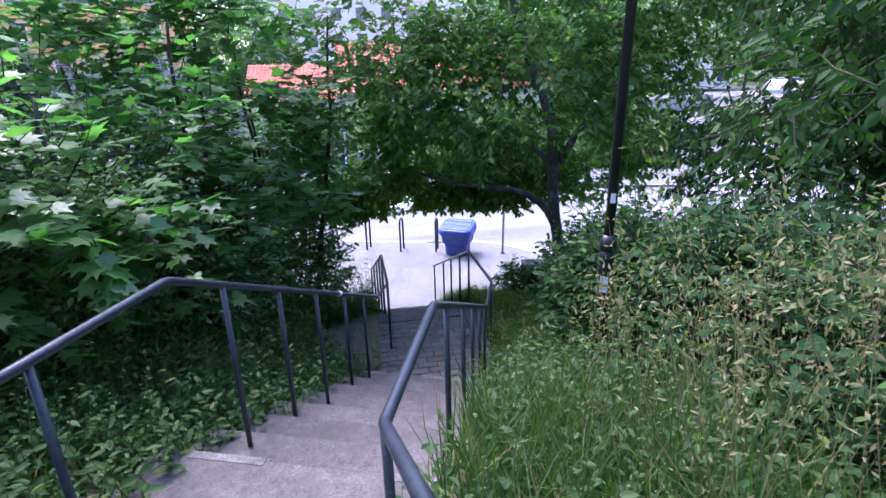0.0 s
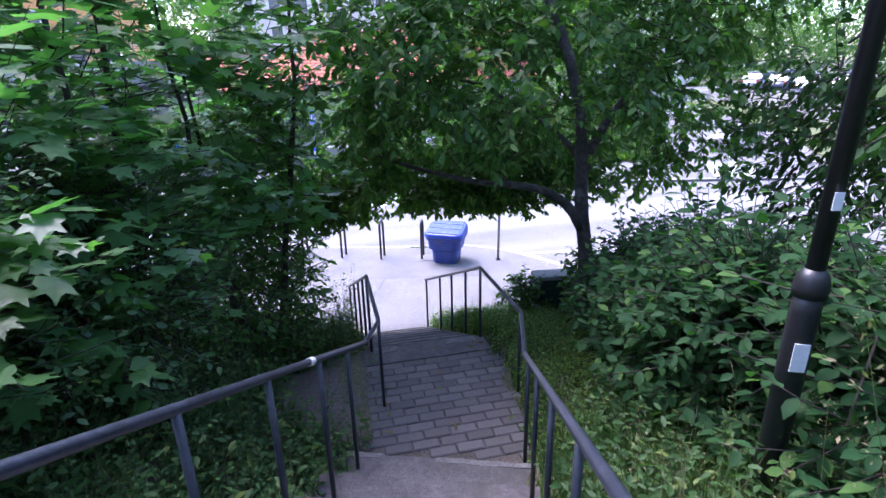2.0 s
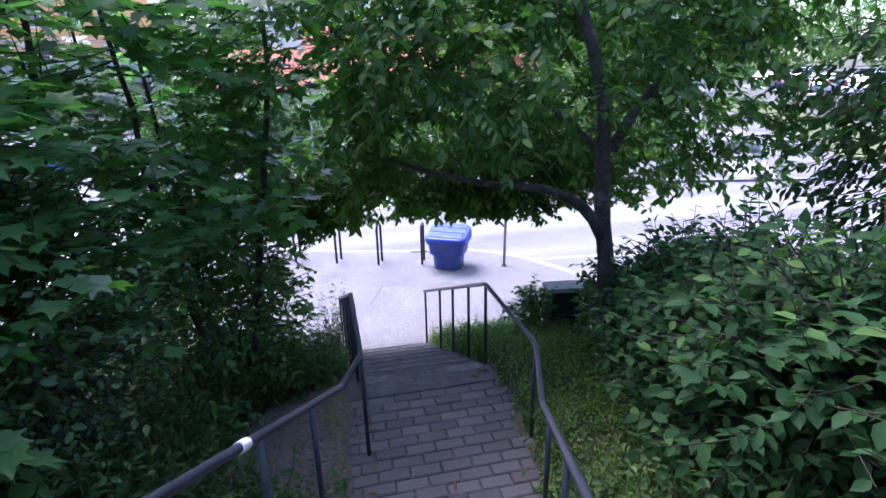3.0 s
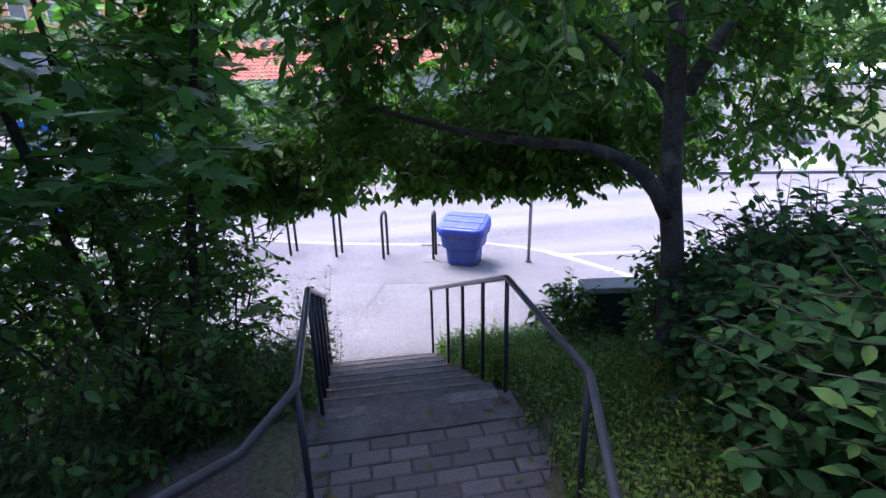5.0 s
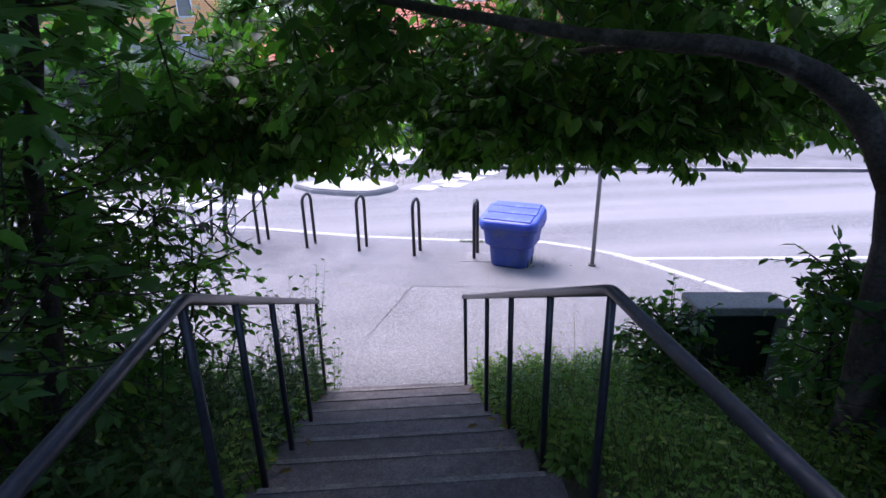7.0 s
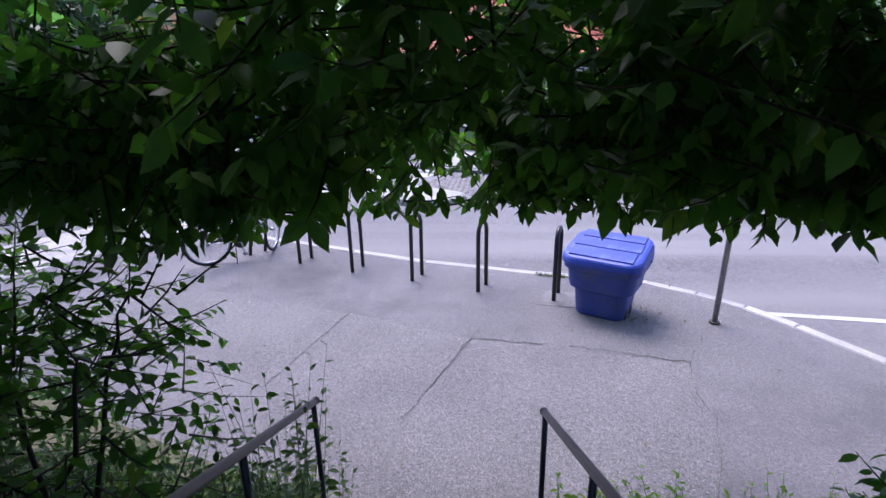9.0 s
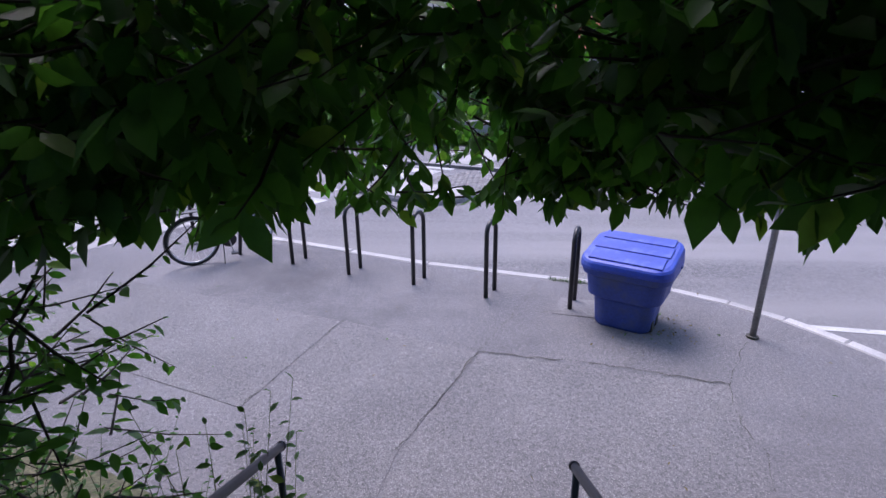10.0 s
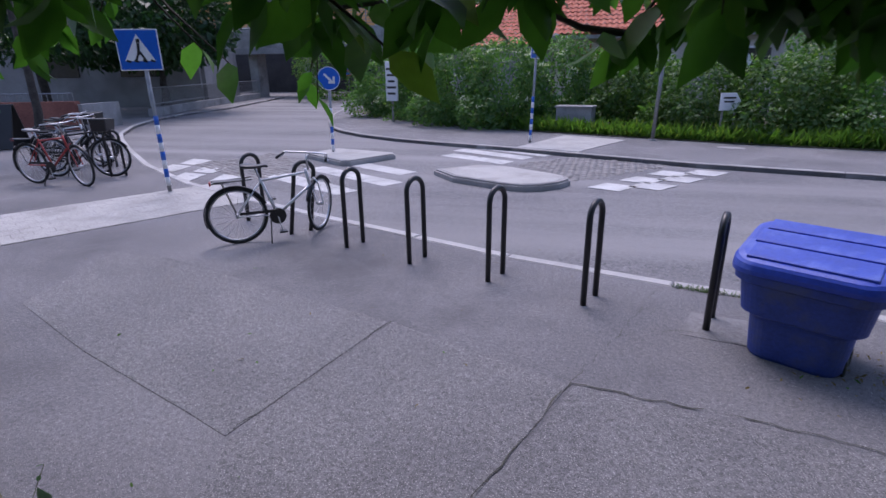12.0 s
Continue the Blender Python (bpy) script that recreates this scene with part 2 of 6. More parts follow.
M_SIGNBLACK = mat("black sign film", (0.012, 0.012, 0.012), (0.02, 0.02, 0.02), 0.5, 2, 30, 0.1)
M_GREYBOX = mat("grey utility paint", (0.2, 0.2, 0.2), (0.28, 0.28, 0.28), 0.6, 2, 40, 0.15, stain=(0.13, 0.125, 0.12), stain_scale=3)
M_TYRE = mat("bicycle tyre rubber", (0.012, 0.012, 0.012), (0.03, 0.03, 0.03), 0.8, 8, 60, 0.3)
M_CHROME = mat("dull chrome", (0.45, 0.45, 0.46), (0.58, 0.58, 0.6), 0.3, 8, 60, 0.1, metal=0.9)
M_SILVER = mat("silver bicycle paint", (0.62, 0.62, 0.63), (0.76, 0.76, 0.77), 0.3, 6, 60, 0.1, metal=0.15)
M_RED = mat("red paint", (0.3, 0.03, 0.025), (0.4, 0.05, 0.04), 0.4, 6, 60, 0.1)
M_STONE = mat("boulder", (0.22, 0.2, 0.19), (0.36, 0.33, 0.31), 0.9, 3, 40, 0.3, 0.8, 20)


# ---- builders ----
def mesh_of(bm, name, smooth=False):
    me = bpy.data.meshes.new(name)
    bm.normal_update()
    bm.to_mesh(me)
    bm.free()
    if smooth:
        me.shade_smooth()
    return me


def part(name, bm, material, parent=None, label="", smooth=False, m=None):
    """Links one bmesh (or ready mesh) as one object, under a thing or a part."""
    me = mesh_of(bm, name, smooth) if isinstance(bm, bmesh.types.BMesh) else bm
    if not me.materials:
        me.materials.append(material)
    ob = new(name, me)
    if parent is not None:
        ob.parent = parent
    if m is not None:
        ob.matrix_basis = m
    if label:
        ob["label"] = label
    return ob


def thing(name, label, category, group="", kind="", m=None):
    ob = tagged(new(name), label, category, group, kind)
    if m is not None:
        ob.matrix_basis = m
    return ob


def box_bm(size, centre=(0, 0, 0), bevel=0.0, bm=None, rot=None, taper=None):
    """A box; taper (tx, ty) scales its top."""
    own = bmesh.new()
    bmesh.ops.create_cube(own, size=1.0)
    for v in own.verts:
        f = (taper[0] if taper else 1, taper[1] if taper else 1) if v.co.z > 0 else (1, 1)
        v.co = Vector((v.co.x * size[0] * f[0], v.co.y * size[1] * f[1], v.co.z * size[2]))
    if bevel:
        bmesh.ops.bevel(own, geom=list(own.edges), offset=bevel, segments=2, affect="EDGES", profile=0.5)
    mm = Matrix.Translation(centre) @ (rot.to_4x4() if rot is not None else Matrix())
    own.transform(mm)
    if bm is None:
        return own
    tmp = bpy.data.meshes.new("tmp")
    own.to_mesh(tmp)
    own.free()
    bm.from_mesh(tmp)
    bpy.data.meshes.remove(tmp)
    return bm


def tube_bm(points, radii, sides=8, bm=None, cap=True):
    """A round tube swept along points."""
    bm = bm or bmesh.new()
    pts = [Vector(p) for p in points]
    if isinstance(radii, (int, float)):
        radii = [radii] * len(pts)
    rings = []
    up = Vector((0, 0, 1))
    side = None
    for i, p in enumerate(pts):
        a, b = pts[max(0, i - 1)], pts[min(len(pts) - 1, i + 1)]
        d = (b - a).normalized()
        if side is None:
            side = d.cross(up if abs(d.z) < 0.9 else Vector((1, 0, 0))).normalized()
        else:
            side = (side - d * side.dot(d)).normalized()
        other = d.cross(side)
        rings.append([bm.verts.new(p + radii[i] * (math.cos(k * math.tau / sides) * side + math.sin(k * math.tau / sides) * other)) for k in range(sides)])
    for r0, r1 in zip(rings, rings[1:]):
        for k in range(sides):
            bm.faces.new((r0[k], r0[(k + 1) % sides], r1[(k + 1) % sides], r1[k]))
    if cap:
        bm.faces.new(rings[0][::-1])
        bm.faces.new(rings[-1])
    return bm


def ring_bm(radius, thick, n=32, sides=6, bm=None, axis="y", centre=(0, 0, 0), arc=(0, 360)):
    """A torus, or a part of one, round the axis."""
    bm = bm or bmesh.new()
    full = arc[1] - arc[0] >= 360
    rings = []
    for i in range(n if full else n + 1):
        a = radians(arc[0] + (arc[1] - arc[0]) * i / n)
        ring = []
        for k in range(sides):
            b = k * math.tau / sides
            r = radius + thick * math.cos(b)
            x, z, y = r * math.cos(a), r * math.sin(a), thick * math.sin(b)
            ring.append(bm.verts.new((centre[0] + x, centre[1] + y, centre[2] + z)))
        rings.append(ring)
    pairs = list(zip(rings, rings[1:])) + ([(rings[-1], rings[0])] if full else [])
    for r0, r1 in pairs:
        for k in range(sides):
            bm.faces.new((r0[k], r1[k], r1[(k + 1) % sides], r0[(k + 1) % sides]))
    return bm


def slab_bm(poly, top, thick, bm=None):
    """A flat slab with this outline (counter-clockwise), its top at height top."""
    bm = bm or bmesh.new()
    up = [bm.verts.new((x, y, top)) for x, y in poly]
    dn = [bm.verts.new((x, y, top - thick)) for x, y in poly]
    bm.faces.new(up)
    bm.faces.new(dn[::-1])
    for i in range(len(poly)):
        j = (i + 1) % len(poly)
        bm.faces.new((up[j], up[i], dn[i], dn[j]))
    bmesh.ops.recalc_face_normals(bm, faces=bm.faces)
    return bm


def raw_mesh(name, verts, faces_list):
    """Mesh from numpy vertices (n, 3) and a list of index arrays (m, k)."""
    me = bpy.data.meshes.new(name)
    verts = np.ascontiguousarray(verts, dtype=np.float32)
    me.vertices.add(len(verts))
    me.vertices.foreach_set("co", verts.ravel())
    loops = np.concatenate([f.ravel() for f in faces_list]).astype(np.int32)
    sizes = np.concatenate([np.full(len(f), f.shape[1]) for f in faces_list]).astype(np.int32)
    starts = np.concatenate([[0], np.cumsum(sizes)[:-1]]).astype(np.int32)
    me.loops.add(len(loops))
    me.loops.foreach_set("vertex_index", loops)
    me.polygons.add(len(sizes))
    me.polygons.foreach_set("loop_start", starts)
    me.update(calc_edges=True)
    return me


OVAL = (np.array([[0, 0, 0], [.28, .40, .05], [.62, .40, .04], [1, 0, -.1], [.62, -.40, .04], [.28, -.40, .05], [.3, 0, -.02], [.65, 0, -.03]]),
        [np.array([[0, 6, 1], [2, 7, 3], [0, 5, 6], [4, 3, 7]]), np.array([[1, 6, 7, 2], [5, 4, 7, 6]])])
SIMPLE = (np.array([[0, 0, 0], [.45, .42, .06], [1, 0, -.08], [.45, -.42, .06]]), [np.array([[0, 2, 1], [0, 3, 2]])])
_lobes = [(0, 1.0), (14, .62), (30, .55), (48, .92), (66, .5), (84, .62), (120, .58), (150, .3)]
_ring = [(math.cos(radians(a)) * r, math.sin(radians(a)) * r) for a, r in _lobes] + [(math.cos(radians(-a)) * r, math.sin(radians(-a)) * r) for a, r in _lobes[:0:-1]]
MAPLE = (np.array([[.0, 0, -.02]] + [[x, y * 1.0, -.07 * (x * x + y * y) + .05 * abs(y)] for x, y in _ring]) + np.array([.3, 0, 0]),
         [np.array([[0, i, i % len(_ring) + 1] for i in range(1, len(_ring) + 1)])])
BLADE = (np.array([[0, .5, 0], [0, -.5, 0], [.5, .4, .04], [.5, -.4, .04], [.85, .2, -.06], [.85, -.2, -.06], [1, 0, -.16]]),
         [np.array([[0, 1, 3, 2], [2, 3, 5, 4]]), np.array([[4, 5, 6]])])


def unit(a):
    return a / np.maximum(np.linalg.norm(a, axis=1, keepdims=True), 1e-9)


def leaf_mesh(name, at, along, normal, length, width, shape):
    """One mesh of many leaves: base points, directions, normals, lengths and widths."""
    d = unit(along)
    n = unit(normal - d * np.sum(normal * d, axis=1, keepdims=True))
    s = np.cross(n, d)
    tv, tf = shape
    length, width = np.broadcast_to(length, (len(at),)), np.broadcast_to(width, (len(at),))
    v = (at[:, None, :] + d[:, None, :] * (tv[None, :, 0:1] * length[:, None, None]) + s[:, None, :] * (tv[None, :, 1:2] * width[:, None, None])
         + n[:, None, :] * (tv[None, :, 2:3] * length[:, None, None]))
    base = (np.arange(len(at)) * len(tv))[:, None, None]
    return raw_mesh(name, v.reshape(-1, 3), [(f[None] + base).reshape(-1, f.shape[1]) for f in tf])


def twig_mesh(name, a, b, radius, sag=0.0):
    """Thin three-sided twigs from a to b, with a middle point that sags."""
    n = len(a)
    mid = (a + b) / 2 - np.array([0, 0, sag])
    d = unit(b - a)
    s = unit(np.cross(d, np.array([[0.31, 0.2, 0.93]])))
    o = np.cross(d, s)
    rings = []
    for p, k in ((a, 1.0), (mid, 0.75), (b, 0.3)):
        for q in range(3):
            ang = q * math.tau / 3
            rings.append(p + np.reshape(radius, (-1, 1)) * k * (math.cos(ang) * s + math.sin(ang) * o))
    v = np.stack(rings, axis=1)
    t = np.array([[r * 3 + q, r * 3 + (q + 1) % 3, (r + 1) * 3 + (q + 1) % 3, (r + 1) * 3 + q] for r in range(2) for q in range(3)])
    f = (t[None] + (np.arange(n) * 9)[:, None, None]).reshape(-1, 4)
    return raw_mesh(name, v.reshape(-1, 3), [f])


def in_blobs(rng, blobs, n, inner=0.35):
    """Random places in ellipsoids (x, y, z, rx, ry, rz), crowded towards their skins; also the way out from each centre."""
    blobs = np.array(blobs, dtype=float)
    vol = blobs[:, 3] * blobs[:, 4] * blobs[:, 5]
    pick = rng.choice(len(blobs), n, p=vol / vol.sum())
    d = unit(rng.normal(size=(n, 3)))
    r = (inner ** 2 + (1 - inner ** 2) * rng.random(n)) ** 0.5
    return blobs[pick, :3] + d * r[:, None] * blobs[pick, 3:], d


def foliage(rng, blobs, twigs, per, reach, size, shape, droop=0.5, flat=0.5, ratio=0.5, keep=None, inner=0.35, clump=0.0, spread=0.8, gap=-0.12):
    """Twigs with leaves along them. Returns (leaf mesh, twig mesh)."""
    a, out = in_blobs(rng, blobs, twigs, inner)
    if clump:
        hold = np.array([noise.noise(Vector(p) * clump) for p in a]) > gap
        a, out = a[hold], out[hold]
    way = unit(out * np.array([1, 1, 0.5]) + rng.normal(size=a.shape) * 0.6 + np.array([0, 0, 0.1 - 0.35 * droop]))
    ln = reach * (0.6 + 0.8 * rng.random(len(a)))[:, None]
    b = a + way * ln
    if keep is not None:
        ok = keep(a) & keep(b)
        a, b, way, ln = a[ok], b[ok], way[ok], ln[ok]
    n = len(a)
    k = (np.arange(per) + 0.5) / per
    at = a[:, None, :] + (way * ln)[:, None, :] * k[None, :, None]
    at[:, :, 2] -= 0.12 * droop * reach * np.sin(k * math.pi)[None, :]
    side = unit(np.cross(way, np.array([[0.0, 0.0, 1.0]])))
    sign = np.where(np.arange(per) % 2, 1.0, -1.0)
    along = way[:, None, :] * 0.55 + side[:, None, :] * sign[None, :, None] * spread + rng.normal(size=(n, per, 3)) * 0.3
    along[:, :, 2] -= droop
    normal = np.array([0, 0, 1.0]) * flat + rng.normal(size=(n, per, 3)) * (1 - flat) * 0.8
    at, along, normal = at.reshape(-1, 3), along.reshape(-1, 3), normal.reshape(-1, 3)
    L = size * (0.6 + 0.65 * rng.random(len(at)))
    if keep is not None:
        ok = keep(at)
        at, along, normal, L = at[ok], along[ok], normal[ok], L[ok]
    return leaf_mesh("leaves", at, along, normal, L, L * ratio, shape), twig_mesh("twigs", a, b, 0.0035 + 0.004 * rng.random(n), 0.05 * reach)


def limb_points(a, b, bow, n=9, wob=0.04, seed=0):
    """A bowed, slightly crooked line from a to b."""
    r = random.Random(seed)
    a, b, bow = Vector(a), Vector(b), Vector(bow)
    return [a.lerp(b, i / (n - 1)) + bow * math.sin(math.pi * i / (n - 1)) + Vector((r.uniform(-wob, wob), r.uniform(-wob, wob), r.uniform(-wob, wob))) * (0 < i < n - 1) for i in range(n)]


# ---- the plan ----
def step_axis(u, v):
    """Upper flight: u metres down its slope, v to its right."""
    return 0.342 * u + 0.94 * v, 0.94 * u - 0.342 * v


def stair_z(y):
    """Height of the way down, by its y."""
    return np.interp(y, [-4, 1.4, 2.92, 5.5, 7.3, 9.6, 12], [4.4, 2.54, 2.54, 1.19, 1.19, 0.02, 0.0])


def stair_x(y):
    """Middle of the way down, by its y."""
    return np.interp(y, [-4, 2.2, 5.9, 7.3, 9.8], [1.0, -0.26, 1.03, 1.12, 1.03])


def toe_y(x):
    """Where the bank meets the pavement."""
    return np.interp(x, [-30, 0.5, 1.6, 3.6, 9, 40], [22.5, 9.8, 9.8, 9.8, 7.5, 0.0])


def bank_z(x, y):
    """Height of the bank."""
    x, y = np.asarray(x, float), np.asarray(y, float)
    toe = toe_y(x)
    open_z = np.clip((toe - y) * 0.36, -0.3, 3.4) + np.clip(toe - y - 9, 0, 40) * 0.15
    side = np.abs(x - stair_x(y)) - 0.62
    near = stair_z(y) + 0.02
    f = np.clip((side - 0.05) / 0.9, 0, 1)
    z = near * (1 - f) + open_z * f
    z = np.where(y > toe, open_z, z)
    return np.where((side < -0.04) & (y < 9.95), np.minimum(z, stair_z(y)) - 0.45, z)


def clear_way(p, head=1.6, wide=0.8):
    """True for places that leave the way down free to walk."""
    x, y, z = p[:, 0], p[:, 1], p[:, 2]
    off = x - stair_x(y)
    high = z > stair_z(y) + head + np.clip(np.abs(off) - 0.6, 0, 1) * -0.6
    aside = np.abs(off) > wide
    upper = (y < 3.6) & (np.abs(x - 0.1) < 0.75) & (z > 3.2)
    return (high | aside) & ~upper

# ---- ground, pavements, road ----
def grid_ground():
    xs = np.concatenate([np.linspace(-400, -30, 8)[:-1], np.linspace(-30, -6, 25)[:-1], np.linspace(-6, 9, 101)[:-1], np.linspace(9, 40, 32)[:-1], np.linspace(40, 400, 8)])
    ys = np.concatenate([np.linspace(-300, -20, 8)[:-1], np.linspace(-20, 0, 21)[:-1], np.linspace(0, 12, 97)[:-1], np.linspace(12, 60, 40)[:-1], np.linspace(60, 900, 10)])
    X, Y = np.meshgrid(xs, ys)
    Z = bank_z(X, Y)
    rough = np.array([noise.noise(Vector((a * 1.7, b * 1.7, 0))) for a, b in zip(X.ravel(), Y.ravel())]).reshape(X.shape)
    Z = np.where(Z > 0.03, Z + 0.05 * rough, Z)
    n, m = X.shape
    idx = np.arange(n * m).reshape(n, m)
    f = np.stack([idx[:-1, :-1], idx[:-1, 1:], idx[1:, 1:], idx[1:, :-1]], axis=-1).reshape(-1, 4)
    me = raw_mesh("ground", np.stack([X, Y, Z], axis=-1).reshape(-1, 3), [f])
    me.shade_smooth()
    return me


ground = tagged(part("ground", grid_ground(), M_GROUND), "sloping earth bank under dense plants", "ground", kind="structure")

NEAR_KERB = [(6.1, 9.0), (5.55, 10.4), (4.8, 11.65), (4.42, 12.31), (4.12, 12.74), (3.75, 13.10), (3.29, 13.41), (2.02, 13.69), (0.58, 14.10), (-1.52, 14.92),
             (-3.4, 15.72), (-5.0, 16.5), (-7.1, 17.88), (-9.3, 19.7), (-11.2, 21.4), (-12.4, 22.6), (-13.9, 24.6), (-15.1, 26.9), (-15.9, 29.5), (-16.3, 33.0), (-17.6, 37.5), (-19.5, 44.0)]
FAR_KERB = [(60, 2.0), (40, 8.6), (26, 13.3), (17.2, 16.4), (12.0, 17.75), (6.6, 19.0), (3.3, 19.85), (1.2, 20.7), (-0.35, 21.38), (-2.1, 22.0), (-3.6, 22.6), (-4.9, 23.35), (-6.0, 24.3), (-6.8, 25.3), (-7.8, 27.2), (-9.0, 30.0), (-10.8, 36), (-13.0, 46)]


def kerb_run(name, line, width, top, inner, material, label, stone=1.0):
    """A row of kerb stones along a line; inner is the side on which they lie (+1 left of the way, -1 right)."""
    run = thing(name, label, "kerb", kind="structure")
    pts = [Vector((*p, 0)) for p in line]
    r = random.Random(3)
    for a, b in zip(pts, pts[1:]):
        d = b - a
        count = max(1, round(d.length / stone))
        side = Vector((-d.y, d.x, 0)).normalized() * inner
        for i in range(count):
            p, q = a + d * (i / count), a + d * ((i + 1) / count)
            gap = d.normalized() * 0.006
            quad = [p + gap, q - gap, q - gap + side * width, p + gap + side * width]
            if inner < 0:
                quad = quad[::-1]
            bm = slab_bm([(v.x, v.y) for v in quad], top + r.uniform(-0.004, 0.004), 0.25)
            bmesh.ops.bevel(bm, geom=[e for e in bm.edges if all(v.co.z > top - 0.05 for v in e.verts)], offset=0.012, segments=1, affect="EDGES")
            part("kerb_stone", bm, material, run)
    return run


road = tagged(part("road", slab_bm([(-60, -40), (90, -40), (90, 70), (-60, 70)], -0.08, 0.1), M_ROAD), "worn grey asphalt road", "road", kind="structure")
INNER = [(-60, 44), (-60, 4), (5.0, 4)]
pavement = tagged(part("pavement", slab_bm(INNER + NEAR_KERB, 0.0, 0.2), M_PAVE), "patched grey asphalt pavement with cracks", "pavement", kind="structure")
far_pavement = tagged(part("pavement", slab_bm(FAR_KERB + [(-30, 60), (90, 60), (90, 3)], 0.0, 0.25), M_PAVE), "grey asphalt pavement across the road", "pavement", kind="structure")
kerb_run("kerb", NEAR_KERB, 0.12, 0.012, 1, M_KERB, "pale granite kerb stones along the pavement")
kerb_run("kerb", FAR_KERB, 0.13, 0.008, -1, M_KERBDARK, "grey kerb stones across the road", 1.2)


# pavement patches of coarser stone, with cracks between them
def crack(name, line, width, seed, z=0.004):
    r = random.Random(seed)
    pts = []
    for a, b in zip(line, line[1:]):
        a, b = Vector(a), Vector(b)
        k = max(2, int((b - a).length / 0.07))
        nrm = Vector((-(b - a).y, (b - a).x)).normalized()
        pts += [a.lerp(b, i / k) + nrm * r.uniform(-0.018, 0.018) for i in range(k)]
    pts.append(Vector(line[-1]))
    bm = bmesh.new()
    rows = []
    for i, p in enumerate(pts):
        q = pts[min(i + 1, len(pts) - 1)] - pts[max(i - 1, 0)]
        nrm = Vector((-q.y, q.x)).normalized() * width * r.uniform(0.05, 0.55) * 0.42
        rows.append((bm.verts.new((p.x + nrm.x, p.y + nrm.y, z)), bm.verts.new((p.x - nrm.x, p.y - nrm.y, z))))
    for (a, b), (c, d) in zip(rows, rows[1:]):
        bm.faces.new((a, b, d, c))
    return part(name, bm, M_CRACK, pavement)


def patch(poly, z, material):
    bm = slab_bm(poly, z, 0.02)
    return part("patch", bm, material, pavement)


patch([(-3.1, 12.1), (-1.94, 11.6), (-0.76, 11.18), (-0.47, 11.07), (-0.1, 12.45), (-2.75, 13.28), (-3.4, 13.3)], 0.004, M_PATCH)
patch([(-0.44, 11.07), (-0.2, 10.2), (0.3, 9.72), (0.56, 9.72), (0.72, 10.7), (1.2, 11.93), (-0.07, 12.45)], 0.004, M_PATCH)
patch([(0.75, 10.7), (0.59, 9.72), (2.6, 9.72), (2.9, 10.6), (3.08, 11.55), (1.23, 11.93)], 0.004, M_PATCH)
patch([(1.92, 12.72), (2.5, 12.6), (2.6, 13.0), (2.05, 13.1)], 0.004, M_ROAD)
crack("crack", [(-0.47, 11.08), (-0.08, 12.46)], 0.018, 1, 0.0062)
crack("crack", [(0.72, 10.7), (0.88, 11.11), (1.21, 11.95)], 0.027, 2, 0.0068)
crack("crack", [(1.21, 11.95), (2.2, 11.8), (3.1, 11.57)], 0.028, 3, 0.0068)
crack("crack", [(3.1, 11.57), (2.95, 11.1), (3.0, 10.8), (2.88, 10.5)], 0.012, 4, 0.0068)
crack("crack", [(3.1, 11.57), (3.35, 12.0), (3.6, 12.33)], 0.014, 5, 0.0062)
crack("crack", [(-3.03, 12.13), (-1.94, 11.6), (-0.76, 11.18)], 0.006, 6, 0.0062)
crack("crack", [(-2.75, 13.27), (-1.4, 12.9), (-0.09, 12.43), (0.7, 12.3), (1.2, 11.97)], 0.007, 7, 0.0062)
crack("crack", [(1.8, 12.73), (2.0, 12.78), (2.2, 12.68), (2.35, 12.6)], 0.02, 8, 0.0062)
crack("crack", [(1.2, 11.95), (1.5, 12.6), (1.9, 13.6)], 0.012, 9, 0.0062)

# pale paver band to the crossing
band = thing("paver_band", "band of pale concrete pavers across the pavement", "paving", kind="structure")
bm = bmesh.new()
_r = random.Random(5)
d = Vector((0.538, 0.842, 0))
s = Vector((0.842, -0.538, 0))
start = Vector((-10.97, 6.59, 0))
verts, quads = [], []
for i in range(56):
    for j in range(8):
        o = start + d * (i * 0.21 + (0.1 if j % 2 else 0)) + s * (j * 0.205)
        z = 0.008 + _r.uniform(-0.002, 0.002)
        k = len(verts)
        for p in (o, o + s * 0.195, o + s * 0.195 + d * 0.2, o + d * 0.2):
            verts.append((p.x, p.y, z))
        quads.append((k, k + 1, k + 2, k + 3))
e = start + d * 11.8
part("bedding", slab_bm([tuple((p)[:2]) for p in (start, start + s * 1.64, e + s * 1.64, e)], 0.0035, 0.02), M_CONC, band)
part("pavers", raw_mesh("pavers", np.array(verts), [np.array(quads)]), M_SLAB, band)["kind"] = "stuff"


def painted(name, poly, z=-0.076, label=""):
    bm = slab_bm(poly, z, 0.003)
    return tagged(part(name, bm, M_PAINT), label or "worn white painted road marking", "road marking", "road markings", "structure")


RD = Vector((0.865, -0.5))
CR = Vector((0.5, 0.865))


def stripe(cx, cy, length, width):
    c = Vector((cx, cy))
    a, b = RD * length / 2, CR * width / 2
    painted("crossing_stripe", [tuple(c - a - b), tuple(c + a - b), tuple(c + a + b), tuple(c - a + b)], label="worn white zebra crossing stripe")


for cx, cy, ln in ((-3.35, 17.25, 2.4), (-2.85, 18.0, 2.4), (-2.55, 18.75, 1.6), (-0.95, 20.23, 1.7), (-0.73, 20.93, 2.0), (-0.36, 21.44, 2.1)):
    stripe(cx, cy, ln, 0.42)
painted("edge_line", [(4.25, 12.68), (9.5, 12.0), (9.5, 12.1), (4.27, 12.77)], label="thin white line on the road edge")


